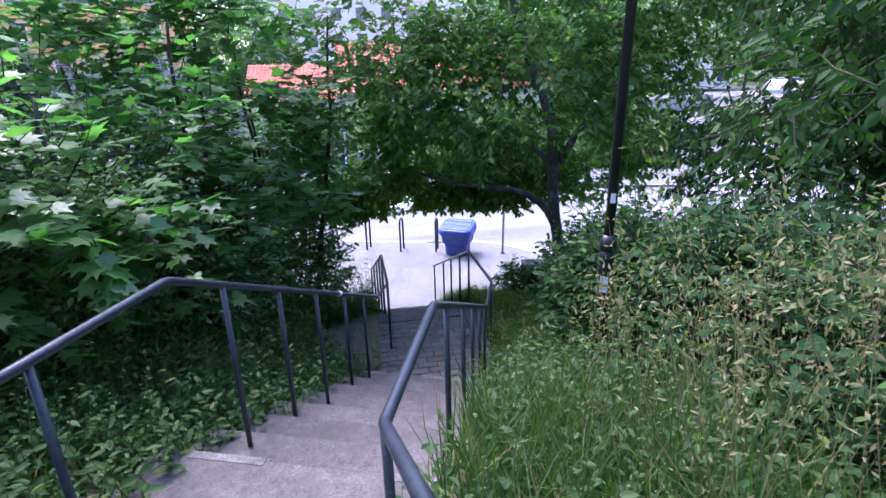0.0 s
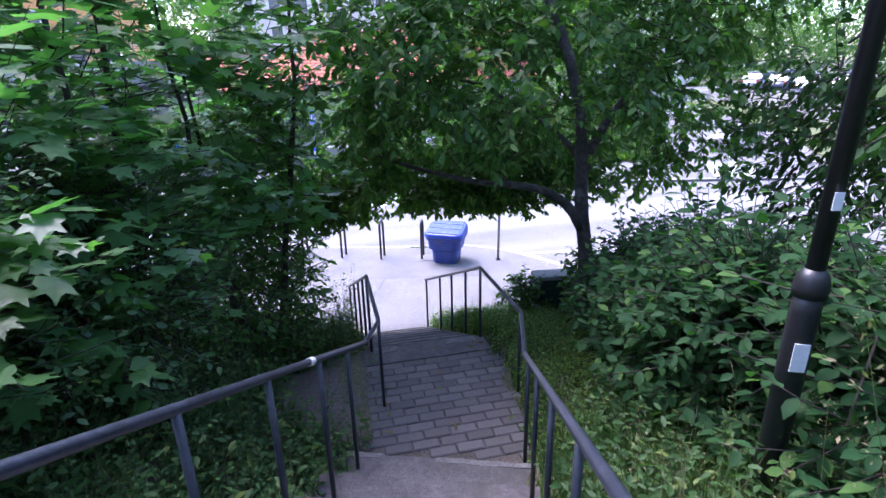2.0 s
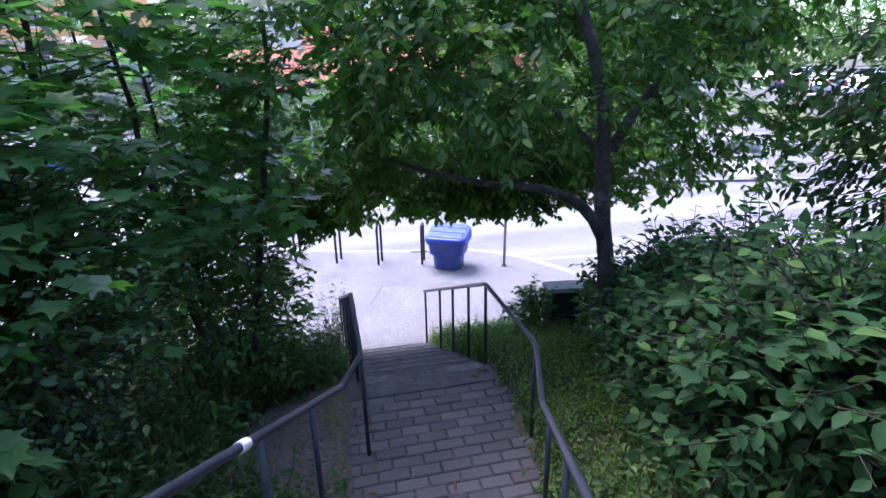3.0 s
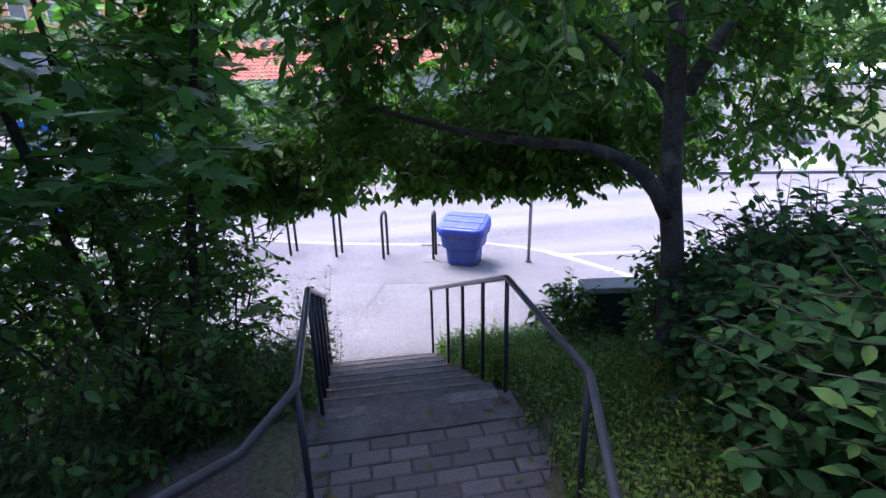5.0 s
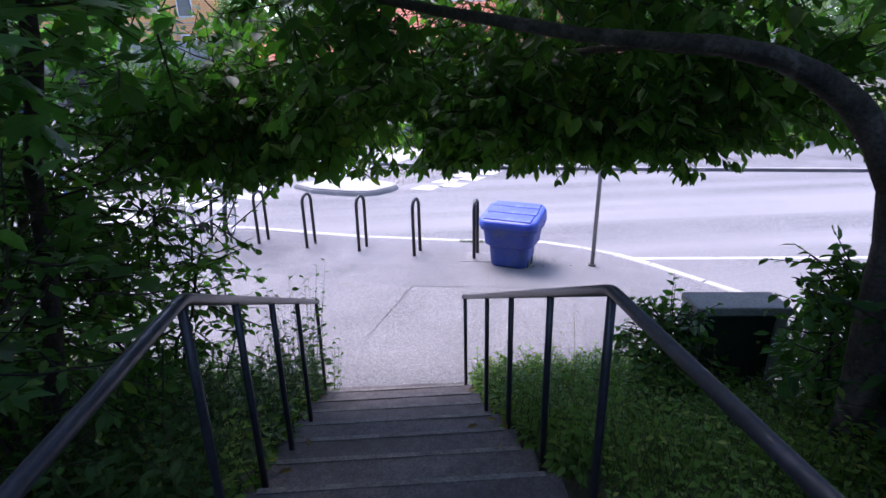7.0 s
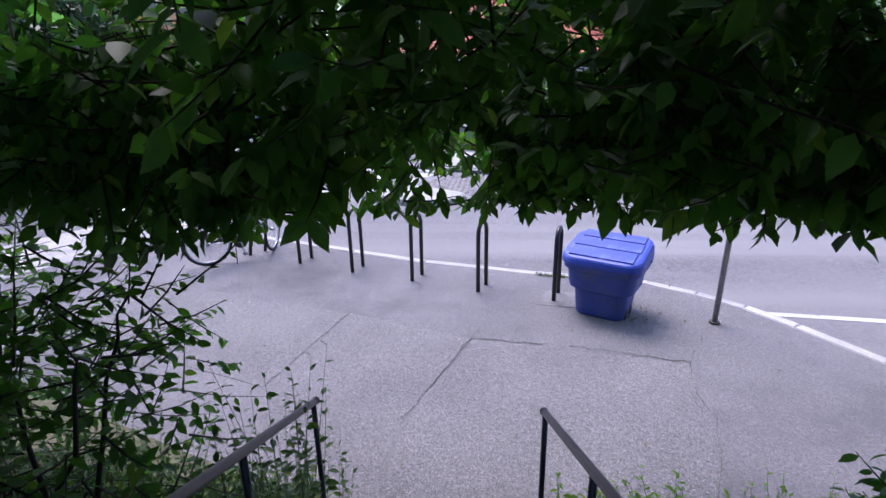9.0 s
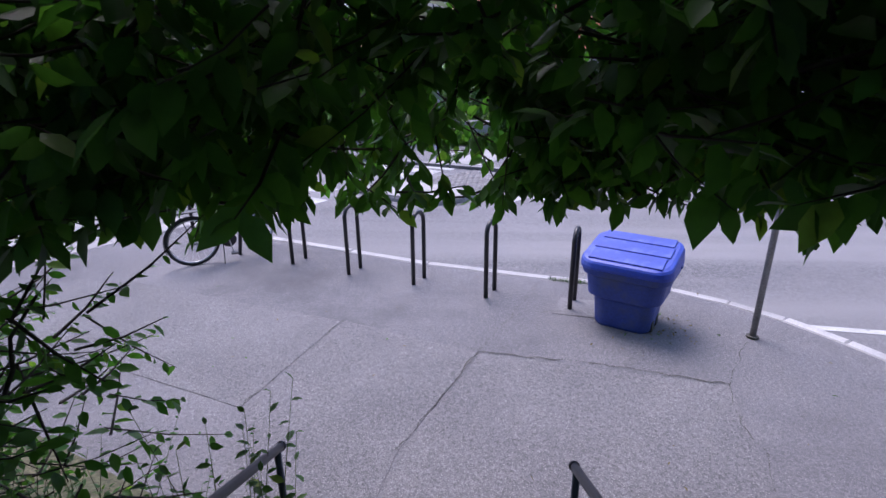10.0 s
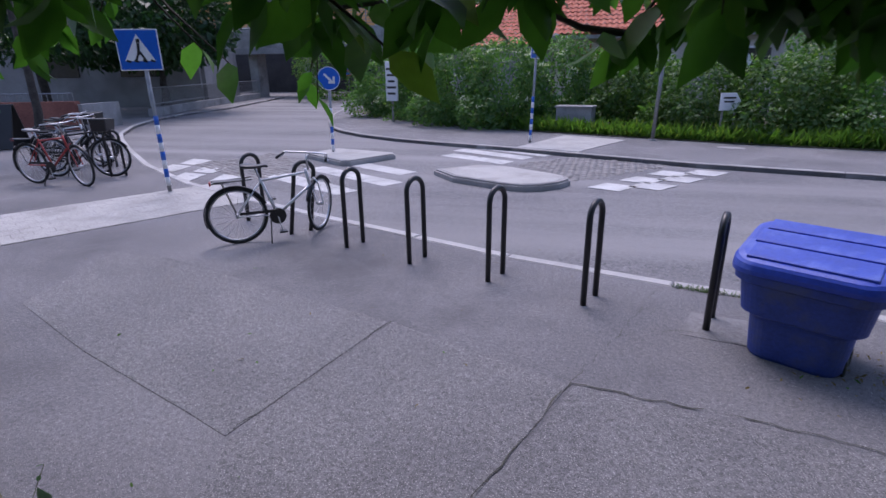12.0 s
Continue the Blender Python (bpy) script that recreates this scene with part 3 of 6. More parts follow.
def island(name, poly, label):
    isl = thing(name, label, "traffic island", "traffic islands", "structure")
    bm = slab_bm(poly, 0.03, 0.2)
    bmesh.ops.bevel(bm, geom=[e for e in bm.edges if all(v.co.z > 0 for v in e.verts)], offset=0.03, segments=2, affect="EDGES")
    part("island_kerb", bm, M_KERBDARK, isl)
    c = sum((Vector(p) for p in poly), Vector((0, 0))) / len(poly)
    part("island_top", slab_bm([tuple(c + (Vector(p) - c) * 0.9) for p in poly], 0.036, 0.02), M_SLAB, isl)


island("traffic_island", [(-1.36, 18.31), (-0.88, 17.74), (0.0, 17.29), (0.35, 17.22), (0.62, 17.3), (0.9, 17.55), (1.06, 17.85), (1.02, 18.08), (0.75, 18.3), (-0.1, 18.85), (-0.65, 18.95), (-1.15, 18.5)], "pale concrete traffic island with rounded nose")
island("traffic_island", [(-4.65, 19.65), (-3.45, 18.85), (-3.25, 18.9), (-2.65, 19.9), (-2.75, 20.1), (-4.3, 20.55)], "pale concrete traffic island beside the crossing")


# setts and white squares of the raised crossing
def setts(poly, seed):
    r = random.Random(seed)
    verts, quads = [], []
    c = sum((Vector(p) for p in poly), Vector((0, 0))) / len(poly)

    def inside(p):
        return all((b[0] - a[0]) * (p.y - a[1]) - (b[1] - a[1]) * (p.x - a[0]) > 0 for a, b in zip(poly, poly[1:] + poly[:1]))
    for i in range(-25, 26):
        for j in range(-25, 26):
            o = c + RD * (i * 0.135 + (0.06 if j % 2 else 0)) + CR * (j * 0.135)
            if inside(o):
                k, z = len(verts), -0.062 + r.uniform(-0.012, 0.008)
                for a, b, h in ((0, 0, -.02), (.12, 0, -.02), (.12, .12, -.02), (0, .12, -.02), (.015, .015, 0), (.105, .015, 0), (.105, .105, 0), (.015, .105, 0)):
                    p = o + RD * a + CR * b
                    verts.append((p.x, p.y, z + h))
                quads += [(k + 4, k + 5, k + 6, k + 7), (k, k + 1, k + 5, k + 4), (k + 1, k + 2, k + 6, k + 5), (k + 2, k + 3, k + 7, k + 6), (k + 3, k, k + 4, k + 7)]
    ob = part("granite_setts", raw_mesh("granite_setts", np.array(verts), [np.array(quads)]), M_COBBLE)
    tagged(ob, "rough grey granite setts in the road", "paving", kind="stuff")


setts([(1.25, 18.0), (2.5, 19.6), (2.85, 19.95), (0.95, 20.7), (-0.1, 19.6)], 1)
setts([(-6.6, 18.4), (-4.5, 17.2), (-3.9, 18.6), (-5.8, 20.2)], 2)
for i in range(6):
    for j in range(2):
        if (i + j) % 2 == 0:
            o = Vector((1.32, 17.72)) + Vector((0.62, 0.785)) * (i * 0.42) + Vector((0.785, -0.33)) * (j * 0.46)
            painted("checker_square", [tuple(o), tuple(o + Vector((0.47, -0.2))), tuple(o + Vector((0.79, 0.21))), tuple(o + Vector((0.32, 0.41)))], -0.07)
        if i < 5 and (i + j) % 2 == 0:
            o = Vector((-4.6, 16.9)) + Vector((-0.62, 0.5)) * (i * 0.75) + Vector((-0.4, -0.35)) * j
            painted("checker_square", [tuple(o), tuple(o + Vector((-0.1, 0.62))), tuple(o + Vector((-0.65, 0.72))), tuple(o + Vector((-0.5, 0.1)))], -0.07)
# pale ramp on the far pavement
tagged(part("paver_band", slab_bm([(-0.22, 21.5), (1.14, 20.95), (2.27, 23.1), (0.77, 23.9)], 0.012, 0.03), M_SLAB), "pale concrete slab at the crossing", "paving", kind="structure")
tagged(part("paver_band", slab_bm([(13.2, 17.75), (14.6, 17.35), (16.2, 19.6), (14.6, 20.2)], 0.012, 0.03), M_SLAB), "pale concrete slab at a path", "paving", kind="structure")
tagged(part("drain_cover", slab_bm([(4.1, 22.05), (4.4, 21.92), (4.65, 21.95), (4.72, 22.1), (4.5, 22.28), (4.2, 22.3)], 0.008, 0.012), M_CONCDARK), "round dark iron drain cover in the pavement", "drain cover")


# ---- stairs ----
stairs = thing("stairs", "worn concrete steps going down the bank", "stairs", kind="structure")


def tread_piece(corners, z, thick, name="step", material=None, seed=0):
    bm = slab_bm(corners, z, thick)
    bmesh.ops.bevel(bm, geom=[e for e in bm.edges if all(v.co.z > z - 0.01 for v in e.verts)], offset=0.014, segments=2, affect="EDGES")
    bmesh.ops.subdivide_edges(bm, edges=[e for e in bm.edges if e.calc_length() > 0.5], cuts=7)
    r = random.Random(seed)
    for v in bm.verts:
        if v.co.z > z - 0.03:
            v.co += Vector((r.uniform(-.004, .004), r.uniform(-.004, .004), r.uniform(-.005, .002)))
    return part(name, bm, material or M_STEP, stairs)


RISE, TREAD, VL, VR = 0.169, 0.365, -1.78, -0.36
for k in range(8):
    z = 2.54 - RISE * k
    u1 = 2.89 + TREAD * k
    u0 = u1 - TREAD - 0.03 if k != 0 else u1 - TREAD * 3 - 0.03
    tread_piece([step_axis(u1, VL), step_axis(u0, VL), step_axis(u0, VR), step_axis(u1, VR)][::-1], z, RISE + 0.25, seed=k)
for k in range(1, 10):
    y1 = 2.1 - TREAD * k
    cx = float(stair_x(y1))
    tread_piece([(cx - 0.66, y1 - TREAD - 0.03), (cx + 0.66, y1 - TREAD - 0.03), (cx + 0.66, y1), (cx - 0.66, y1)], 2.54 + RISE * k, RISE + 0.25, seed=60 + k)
# pale nosings where the edges are rubbed
for u, v0, v1, z in ((2.885, -1.62, -1.2, 2.542), (2.885, -0.62, -0.4, 2.542), (5.44, -1.72, -1.45, 1.359), (5.44, -1.1, -0.4, 1.359)):
    tread_piece([step_axis(u + 0.012, v0), step_axis(u + 0.012, v1), step_axis(u - 0.06, v1), step_axis(u - 0.06, v0)], z + 0.002, 0.1, "nosing", M_NOSE)

bm = slab_bm([(0.3, 5.87), (1.72, 5.27), (1.83, 6.2), (1.79, 7.02), (0.42, 7.02)], 1.172, 0.3)
part("landing", bm, M_SOIL, stairs)
tread_piece([(0.46, 7.01), (1.74, 7.01), (1.72, 7.31), (0.49, 7.32)], 1.188, 0.45, seed=30)
for x0, x1 in ((0.58, 0.84), (1.3, 1.64)):
    tread_piece([(x0, 7.2), (x1, 7.2), (x1, 7.322), (x0, 7.327)], 1.193, 0.06, "nosing", M_NOSE)
for i in range(1, 8):
    y, z = 7.32 + 0.322 * i, 1.186 - 0.146 * i
    sh = -0.0138 * i
    tread_piece([(0.49 + sh, y - 0.35), (1.71 + sh, y - 0.35), (1.71 + sh, y - 0.02), (0.49 + sh, y + 0.012)], z, 0.4, seed=i)
    part("nosing", slab_bm([(0.56 + sh, y - 0.016), (1.65 + sh, y - 0.042), (1.65 + sh, y - 0.016), (0.56 + sh, y + 0.012)], z + 0.0025, 0.02), M_NOSE, stairs)
tread_piece([(0.36, 9.5), (1.62, 9.5), (1.62, 9.82), (0.36, 9.87)], 0.014, 0.2, seed=40)

# brick pavers of the landing, laid in running bond
paver = slab_bm([(0, 0), (0.2, 0), (0.2, 0.094), (0, 0.094)], 0.0, 0.06)
bmesh.ops.bevel(paver, geom=[e for e in paver.edges if all(v.co.z > -0.01 for v in e.verts)], offset=0.008, segments=1, affect="EDGES")
paver_me = mesh_of(paver, "brick")
paver_me.materials.append(M_BRICK)
_r = random.Random(8)
for j in range(17):
    y = 6.915 - 0.102 * j
    for i in range(8):
        x = 0.42 + 0.208 * i - (0.104 if j % 2 else 0)
        left = 0.42
        front = 5.9 - 0.364 * (x + 0.1 - 0.33)
        if x < left - 0.12 or x > 1.7 or y < front:
            continue
        part("brick", paver_me, M_BRICK, stairs, m=pose(x, y, 1.187 + _r.uniform(-0.004, 0.004), _r.uniform(-1, 1), _r.uniform(-1, 1), _r.uniform(-0.8, 0.8)))


# ---- handrails ----
def handrail(name, line, posts, label):
    rail = thing(name, label, "handrail", "stair handrails")
    pts = [Vector(p) for p in line]
    soft = [pts[0]]
    for a, p, b in zip(pts, pts[1:], pts[2:]):
        soft += [p + (a - p).normalized() * 0.03, p + ((a - p).normalized() + (b - p).normalized()) * 0.006, p + (b - p).normalized() * 0.03]
    soft.append(pts[-1])
    part("rail", tube_bm(soft, 0.017, 12), M_RAIL, rail, smooth=True)
    part("end_cap", tube_bm([pts[-1], pts[-1] + (pts[-1] - pts[-2]).normalized() * 0.012], 0.02, 12), M_RAIL, rail)
    for x, y, z in posts:
        foot = float(stair_z(y)) - 0.12
        part("post", tube_bm([(x, y, foot), (x, y, z)], 0.014, 8), M_RAIL, rail, smooth=True)
    return rail


def along(a, b, ks):
    return [tuple(Vector(a).lerp(Vector(b), k)) for k in ks]


RR = [(0.557, 0.1, 4.26), (0.362, 2.189, 3.357), (0.587, 2.839, 3.357), (1.512, 5.65, 1.945), (1.718, 6.255, 1.945), (1.684, 7.275, 1.953), (1.571, 9.616, 0.887)]
LL = [(-0.44, 0.4, 4.33), (-0.63, 2.46, 3.44), (-0.405, 3.109, 3.439), (0.455, 5.978, 2.018), (0.585, 6.359, 1.98), (0.573, 7.289, 1.986), (0.473, 9.631, 0.907)]
handrail("handrail", RR, [(0.45, 1.25, 3.76), (0.364, 2.2, 3.35)] + along(RR[2], RR[3], (0.1, 0.31, 0.5, 0.7, 0.89)) + [(1.718, 6.27, 1.94), (1.684, 7.27, 1.945)]
         + along(RR[5], RR[6], (0.2, 0.43, 0.66, 0.985)), "dark painted steel handrail with round posts beside the steps")
left_rail = handrail("handrail", LL, [(-0.53, 1.4, 3.94), (-0.6, 2.55, 3.43)] + along(LL[2], LL[3], (0.12, 0.3, 0.48, 0.67, 0.84)) + [(0.585, 6.37, 1.975), (0.573, 7.28, 1.98)]
         + along(LL[5], LL[6], (0.18, 0.4, 0.66, 0.985)), "dark painted steel handrail with scuffed paint beside the steps")
part("tape", tube_bm(along(LL[2], LL[3], (0.625, 0.643)), 0.021, 12), M_WHITE, left_rail, "scrap of white tape")


# ---- grit bin, racks, poles ----
def rounded_box_ring(bm, w, dpt, z, r, n=9):
    ring = []
    for cx, cy, a0 in ((w / 2 - r, dpt / 2 - r, 0), (-w / 2 + r, dpt / 2 - r, 90), (-w / 2 + r, -dpt / 2 + r, 180), (w / 2 - r, -dpt / 2 + r, 270)):
        for i in range(n):
            a = radians(a0 + 90 * i / (n - 1))
            ring.append(bm.verts.new((cx + r * math.cos(a), cy + r * math.sin(a), z if not callable(z) else z(cx + r * math.cos(a), cy + r * math.sin(a)))))
    return ring


def loft(bm, rings, caps=(True, True)):
    for a, b in zip(rings, rings[1:]):
        for i in range(len(a)):
            j = (i + 1) % len(a)
            bm.faces.new((a[i], a[j], b[j], b[i]))
    if caps[0]:
        bm.faces.new(rings[0][::-1])
    if caps[1]:
        bm.faces.new(rings[-1])
    return bm


def grit_bin():
    b = thing("grit_bin", "bright blue plastic grit bin with a ribbed lid, closed, darker and grimy below", "grit bin", m=pose(2.59, 12.62, 0, 0, 0, -30) @ Matrix.Diagonal((1.02, 1.0, 0.985, 1.0)))
    bm = bmesh.new()
    spec = [(0.47, 0.44, 0.0, 0.1), (0.50, 0.46, 0.02, 0.12), (0.54, 0.49, 0.26, 0.13), (0.57, 0.51, 0.285, 0.14), (0.64, 0.57, 0.305, 0.14), (0.69, 0.60, 0.50, 0.15), (0.755, 0.645, 0.515, 0.16), (0.765, 0.655, 0.565, 0.16)]
    loft(bm, [rounded_box_ring(bm, w, dd, z, r) for w, dd, z, r in spec])
    part("body", bm, M_BLUEDARK, b, "darker grimy blue tapered body", smooth=False)
    # feet gaps on the side: solid dark blocks stand for the shade in them
    for y in (-0.1, 0.06):
        part("foot_gap_shade", box_bm((0.02, 0.07, 0.1), (0.252, y, 0.05), 0.006), M_CRACK, b)

    def lid_z(h, slope):
        return lambda x, y: h + slope * (y + 0.33) / 0.66
    bm = bmesh.new()
    rings = [rounded_box_ring(bm, w, dd, lid_z(z, sl), r, 14) for w, dd, z, r, sl in ((0.765, 0.655, 0.567, 0.15, 0), (0.785, 0.675, 0.572, 0.15, 0), (0.79, 0.68, 0.6, 0.15, 0.03), (0.778, 0.668, 0.632, 0.15, 0.10), (0.755, 0.645, 0.648, 0.15, 0.12), (0.70, 0.59, 0.655, 0.14, 0.125))]
    loft(bm, rings)
    lid = part("lid", bm, M_BLUE, b, "bright blue ribbed lid", smooth=False)
    tilt = math.degrees(math.atan(0.125 / 0.66))
    for y0, y1, w in ((-0.285, -0.085, 0.62), (-0.07, 0.115, 0.65), (0.13, 0.28, 0.62)):
        y = (y0 + y1) / 2
        part("panel", box_bm((w, y1 - y0, 0.022), (0, 0, 0), 0.007), M_BLUE, lid, m=pose(0.0, y, 0.658 + 0.125 * (y + 0.33) / 0.66, tilt))
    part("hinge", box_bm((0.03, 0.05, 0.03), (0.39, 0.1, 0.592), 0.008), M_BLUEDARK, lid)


grit_bin()


def bike_rack():
    r = thing("bike_rack", "black painted steel bicycle hoop set in the pavement", "bike rack", "bike hoops on the pavement")
    w, h, rad = 0.115, 0.80, 0.024
    pts = [(0, -w, -0.15), (0, -w, h - w)] + [(0, -w * math.cos(radians(a)), h - w + w * math.sin(radians(a))) for a in range(15, 180, 15)] + [(0, w, h - w), (0, w, -0.15)]
    part("hoop", tube_bm(pts, rad, 10), M_BLACK, r, smooth=True)
    return r


rack = bike_rack()
RACKS = [(2.14, 12.94, 4), (1.32, 13.165, 0), (0.525, 13.475, -1), (-0.275, 13.75, 1), (-1.055, 14.06, 0), (-1.845, 14.355, -14), (-2.68, 14.76, 0)]
rack.matrix_basis = pose(*RACKS[0][:2], 0, 0, 0, -24 + RACKS[0][2])
for x, y, a in RACKS[1:]:
    copy_thing(rack, pose(x, y, 0, 0.6 * a, 0, -24 + a))
for x, y in ((-6.79, 16.79), (-7.75, 17.55)):
    copy_thing(rack, pose(x, y, 0, 0, 0, -53))

pole = thing("signpost", "slightly leaning galvanised steel post in the pavement", "post", m=pose(3.605, 12.33, 0, -1.5, 1.5))
part("shaft", tube_bm([(0, 0, -0.2), (0, 0, 3.1)], 0.027, 12), M_GALV, pole, smooth=True)
part("bracket", box_bm((0.09, 0.06, 0.05), (-0.03, -0.01, 1.52), 0.01), M_BLACK, pole)
part("collar", tube_bm([(0, 0, 0), (0, 0, 0.02)], 0.05, 12), M_CRACK, pole)


def banded_pole(name, x, y, z0, h, lean, label, bands=(0.05, 1.2), yaw=0):
    p = thing(name, label, "sign post", m=pose(x, y, z0, 0, lean, 0) @ pose(0, 0, 0, 0, 0, yaw))
    part("shaft", tube_bm([(0, 0, -0.1), (0, 0, h)], 0.03, 10), M_GALV, p, smooth=True)
    lo, hi = bands
    n = int((hi - lo) / 0.13)
    for i in range(n):
        part("band", tube_bm([(0, 0, lo + 0.13 * i), (0, 0, lo + 0.13 * (i + 1))], 0.034, 12), M_SIGNBLUE if i % 2 else M_WHITE, p, smooth=True)
    return p


def crossing_sign(p, z, yaw, size=0.52):
    """A blue square with a white triangle and dark bars on it."""
    plate = part("plate", box_bm((size, 0.012, size), (0, 0, 0), 0.004), M_WHITE, p, "blue square crossing sign", m=pose(-0.02, -0.045, z, 0, 0, yaw))
    part("field", box_bm((size - 0.03, 0.004, size - 0.03), (0, -0.008, 0)), M_SIGNBLUE, plate)
    bm = bmesh.new()
    t = [bm.verts.new(v) for v in ((-0.2, -0.012, -0.15), (0.2, -0.012, -0.15), (0, -0.012, 0.21))]
    bm.faces.new(t)
    part("triangle", bm, M_WHITE, plate)
    bm = bmesh.new()
    for sx, sz, cx, cz, ang in ((0.035, 0.16, 0.0, 0.01, 5), (0.028, 0.15, -0.03, -0.09, 25), (0.028, 0.15, 0.045, -0.09, -28), (0.045, 0.05, 0.01, 0.12, 0),
                                (0.06, 0.03, -0.15, -0.15, 20), (0.06, 0.03, -0.05, -0.15, 20), (0.06, 0.03, 0.06, -0.15, 20), (0.06, 0.03, 0.16, -0.15, 20)):
        box_bm((sx, 0.004, sz), (cx, -0.016, cz), 0, bm, Euler((0, radians(ang), 0)).to_matrix())
    part("bars", bm, M_SIGNBLACK, plate)
    return plate


sign = banded_pole("crossing_sign", -4.92, 15.87, 0, 2.3, -0.6, "leaning blue-and-white banded post with a blue square crossing sign", (0.1, 1.25))
crossing_sign(sign, 2.05, 30, 0.55)
far_sign = banded_pole("crossing_sign", -0.02, 22.35, 0.0, 2.4, 2, "blue-and-white banded post with a crossing sign across the road", (0.05, 1.15))
crossing_sign(far_sign, 2.2, 72)
keep_sign = banded_pole("keep_right_sign", -4.12, 19.95, 0.03, 1.7, 1, "blue-and-white banded post with a round blue arrow sign", (0.03, 1.0), 24)
disc = part("disc", tube_bm([(0, -0.03, 1.55), (0, -0.042, 1.55)], 0.24, 28), M_WHITE, keep_sign, "round blue sign with a white arrow")
part("face", tube_bm([(0, -0.042, 1.55), (0, -0.046, 1.55)], 0.225, 28), M_SIGNBLUE, disc)
bm = box_bm((0.045, 0.004, 0.26), (0, -0.05, 1.55), 0, None, Euler((0, radians(-45), 0)).to_matrix())
box_bm((0.14, 0.004, 0.045), (0.06, -0.05, 1.47), 0, bm)
box_bm((0.045, 0.004, 0.14), (0.105, -0.05, 1.52), 0, bm)
part("arrow", bm, M_WHITE, disc)
gp = thing("signpost", "plain grey steel post beside the hedge", "post", m=pose(2.9, 23.2, 0.0, 0, 1.5))
part("shaft", tube_bm([(0, 0, -0.2), (0, 0, 2.7)], 0.045, 12), M_GALV, gp, smooth=True)
part("collar", tube_bm([(0, 0, 0), (0, 0, 0.03)], 0.09, 12), M_CONCDARK, gp)

lamp = thing("street_lamp", "black lamp post with thicker stickered base among shrubs", "street lamp", m=pose(1.862, 4.022, 1.98, 0, 1.0))
part("base", tube_bm([(0, 0, -0.3), (0, 0, 1.02), (0, 0, 1.1)], [0.049, 0.048, 0.046], 16), M_BLACK, lamp, smooth=True)
part("collar", tube_bm([(0, 0, 1.08), (0, 0, 1.11), (0, 0, 1.15), (0, 0, 1.18)], [0.053, 0.057, 0.05, 0.033], 16), M_BLACK, lamp, smooth=True)
part("shaft", tube_bm([(0, 0, 1.1), (0.0, 0, 6.0)], [0.031, 0.026], 14), M_BLACK, lamp, smooth=True)
part("sticker", box_bm((0.05, 0.004, 0.11), (-0.026, -0.044, 0.86), 0, None, Euler((0, 0, radians(-25))).to_matrix()), M_WHITE, lamp, "torn white sticker")
part("sticker", box_bm((0.03, 0.004, 0.06), (-0.01, -0.029, 1.42), 0, None, Euler((0, 0, radians(-15))).to_matrix()), M_WHITE, lamp, "torn white sticker")
part("head", tube_bm([(0, 0, 6.0), (0, 0, 6.1), (0, 0, 6.3), (0, 0, 6.45)], [0.06, 0.2, 0.22, 0.05], 16), M_BLACK, lamp, smooth=True)

# concrete housing with a dark panel at the bank's foot
cab = thing("concrete_housing", "low grey concrete housing with a dark green panel", "utility housing", m=pose(2.99, 8.93, 0.17, 0, 0, -7))
part("top", box_bm((0.6, 0.27, 0.06), (0.3, 0.125, 0.835), 0.012), M_CONC, cab)
for x in (0.035, 0.555):
    part("side", box_bm((0.07, 0.24, 1.0), (x, 0.13, 0.29), 0.01), M_CONC, cab)
part("back", box_bm((0.445, 0.05, 1.0), (0.295, 0.22, 0.29), 0.008), M_CONC, cab)
part("panel", box_bm((0.44, 0.025, 0.9), (0.295, 0.03, 0.34), 0.005), M_GREENDARK, cab, "dark green panel")
part("rim", box_bm((0.44, 0.03, 0.03), (0.295, 0.02, 0.78), 0.005), M_GREENDARK, cab)


# ---- trees and shrubs ----
def plant(name, label, category, leaves, twigs, leaf_material, wood=None, group="", parts=()):
    t = thing(name, label, category, group)
    for nm, bm, material in parts:
        part(nm, bm, material, t, smooth=True)
    part("crown", leaves, leaf_material, t)["kind"] = "stuff"
    if twigs is not None:
        part("branchwork", twigs, wood or M_TWIG, t)["kind"] = "stuff"
    return t


def bark_tube(pts, r0, r1, sides=14, seed=0, flare=0.0):
    """Tapered limb with an uneven, ridged skin."""
    n = len(pts)
    radii = [r0 + (r1 - r0) * (i / (n - 1)) ** 0.8 + flare * max(0, 1 - i / (n * 0.25)) for i in range(n)]
    bm = tube_bm(pts, radii, sides)
    for v in bm.verts:
        c = v.co * 9
        v.co += Vector((noise.noise(c), noise.noise(c + Vector((7, 0, 0))), 0)) * r0 * 0.16
    return bm


rng = np.random.default_rng(11)


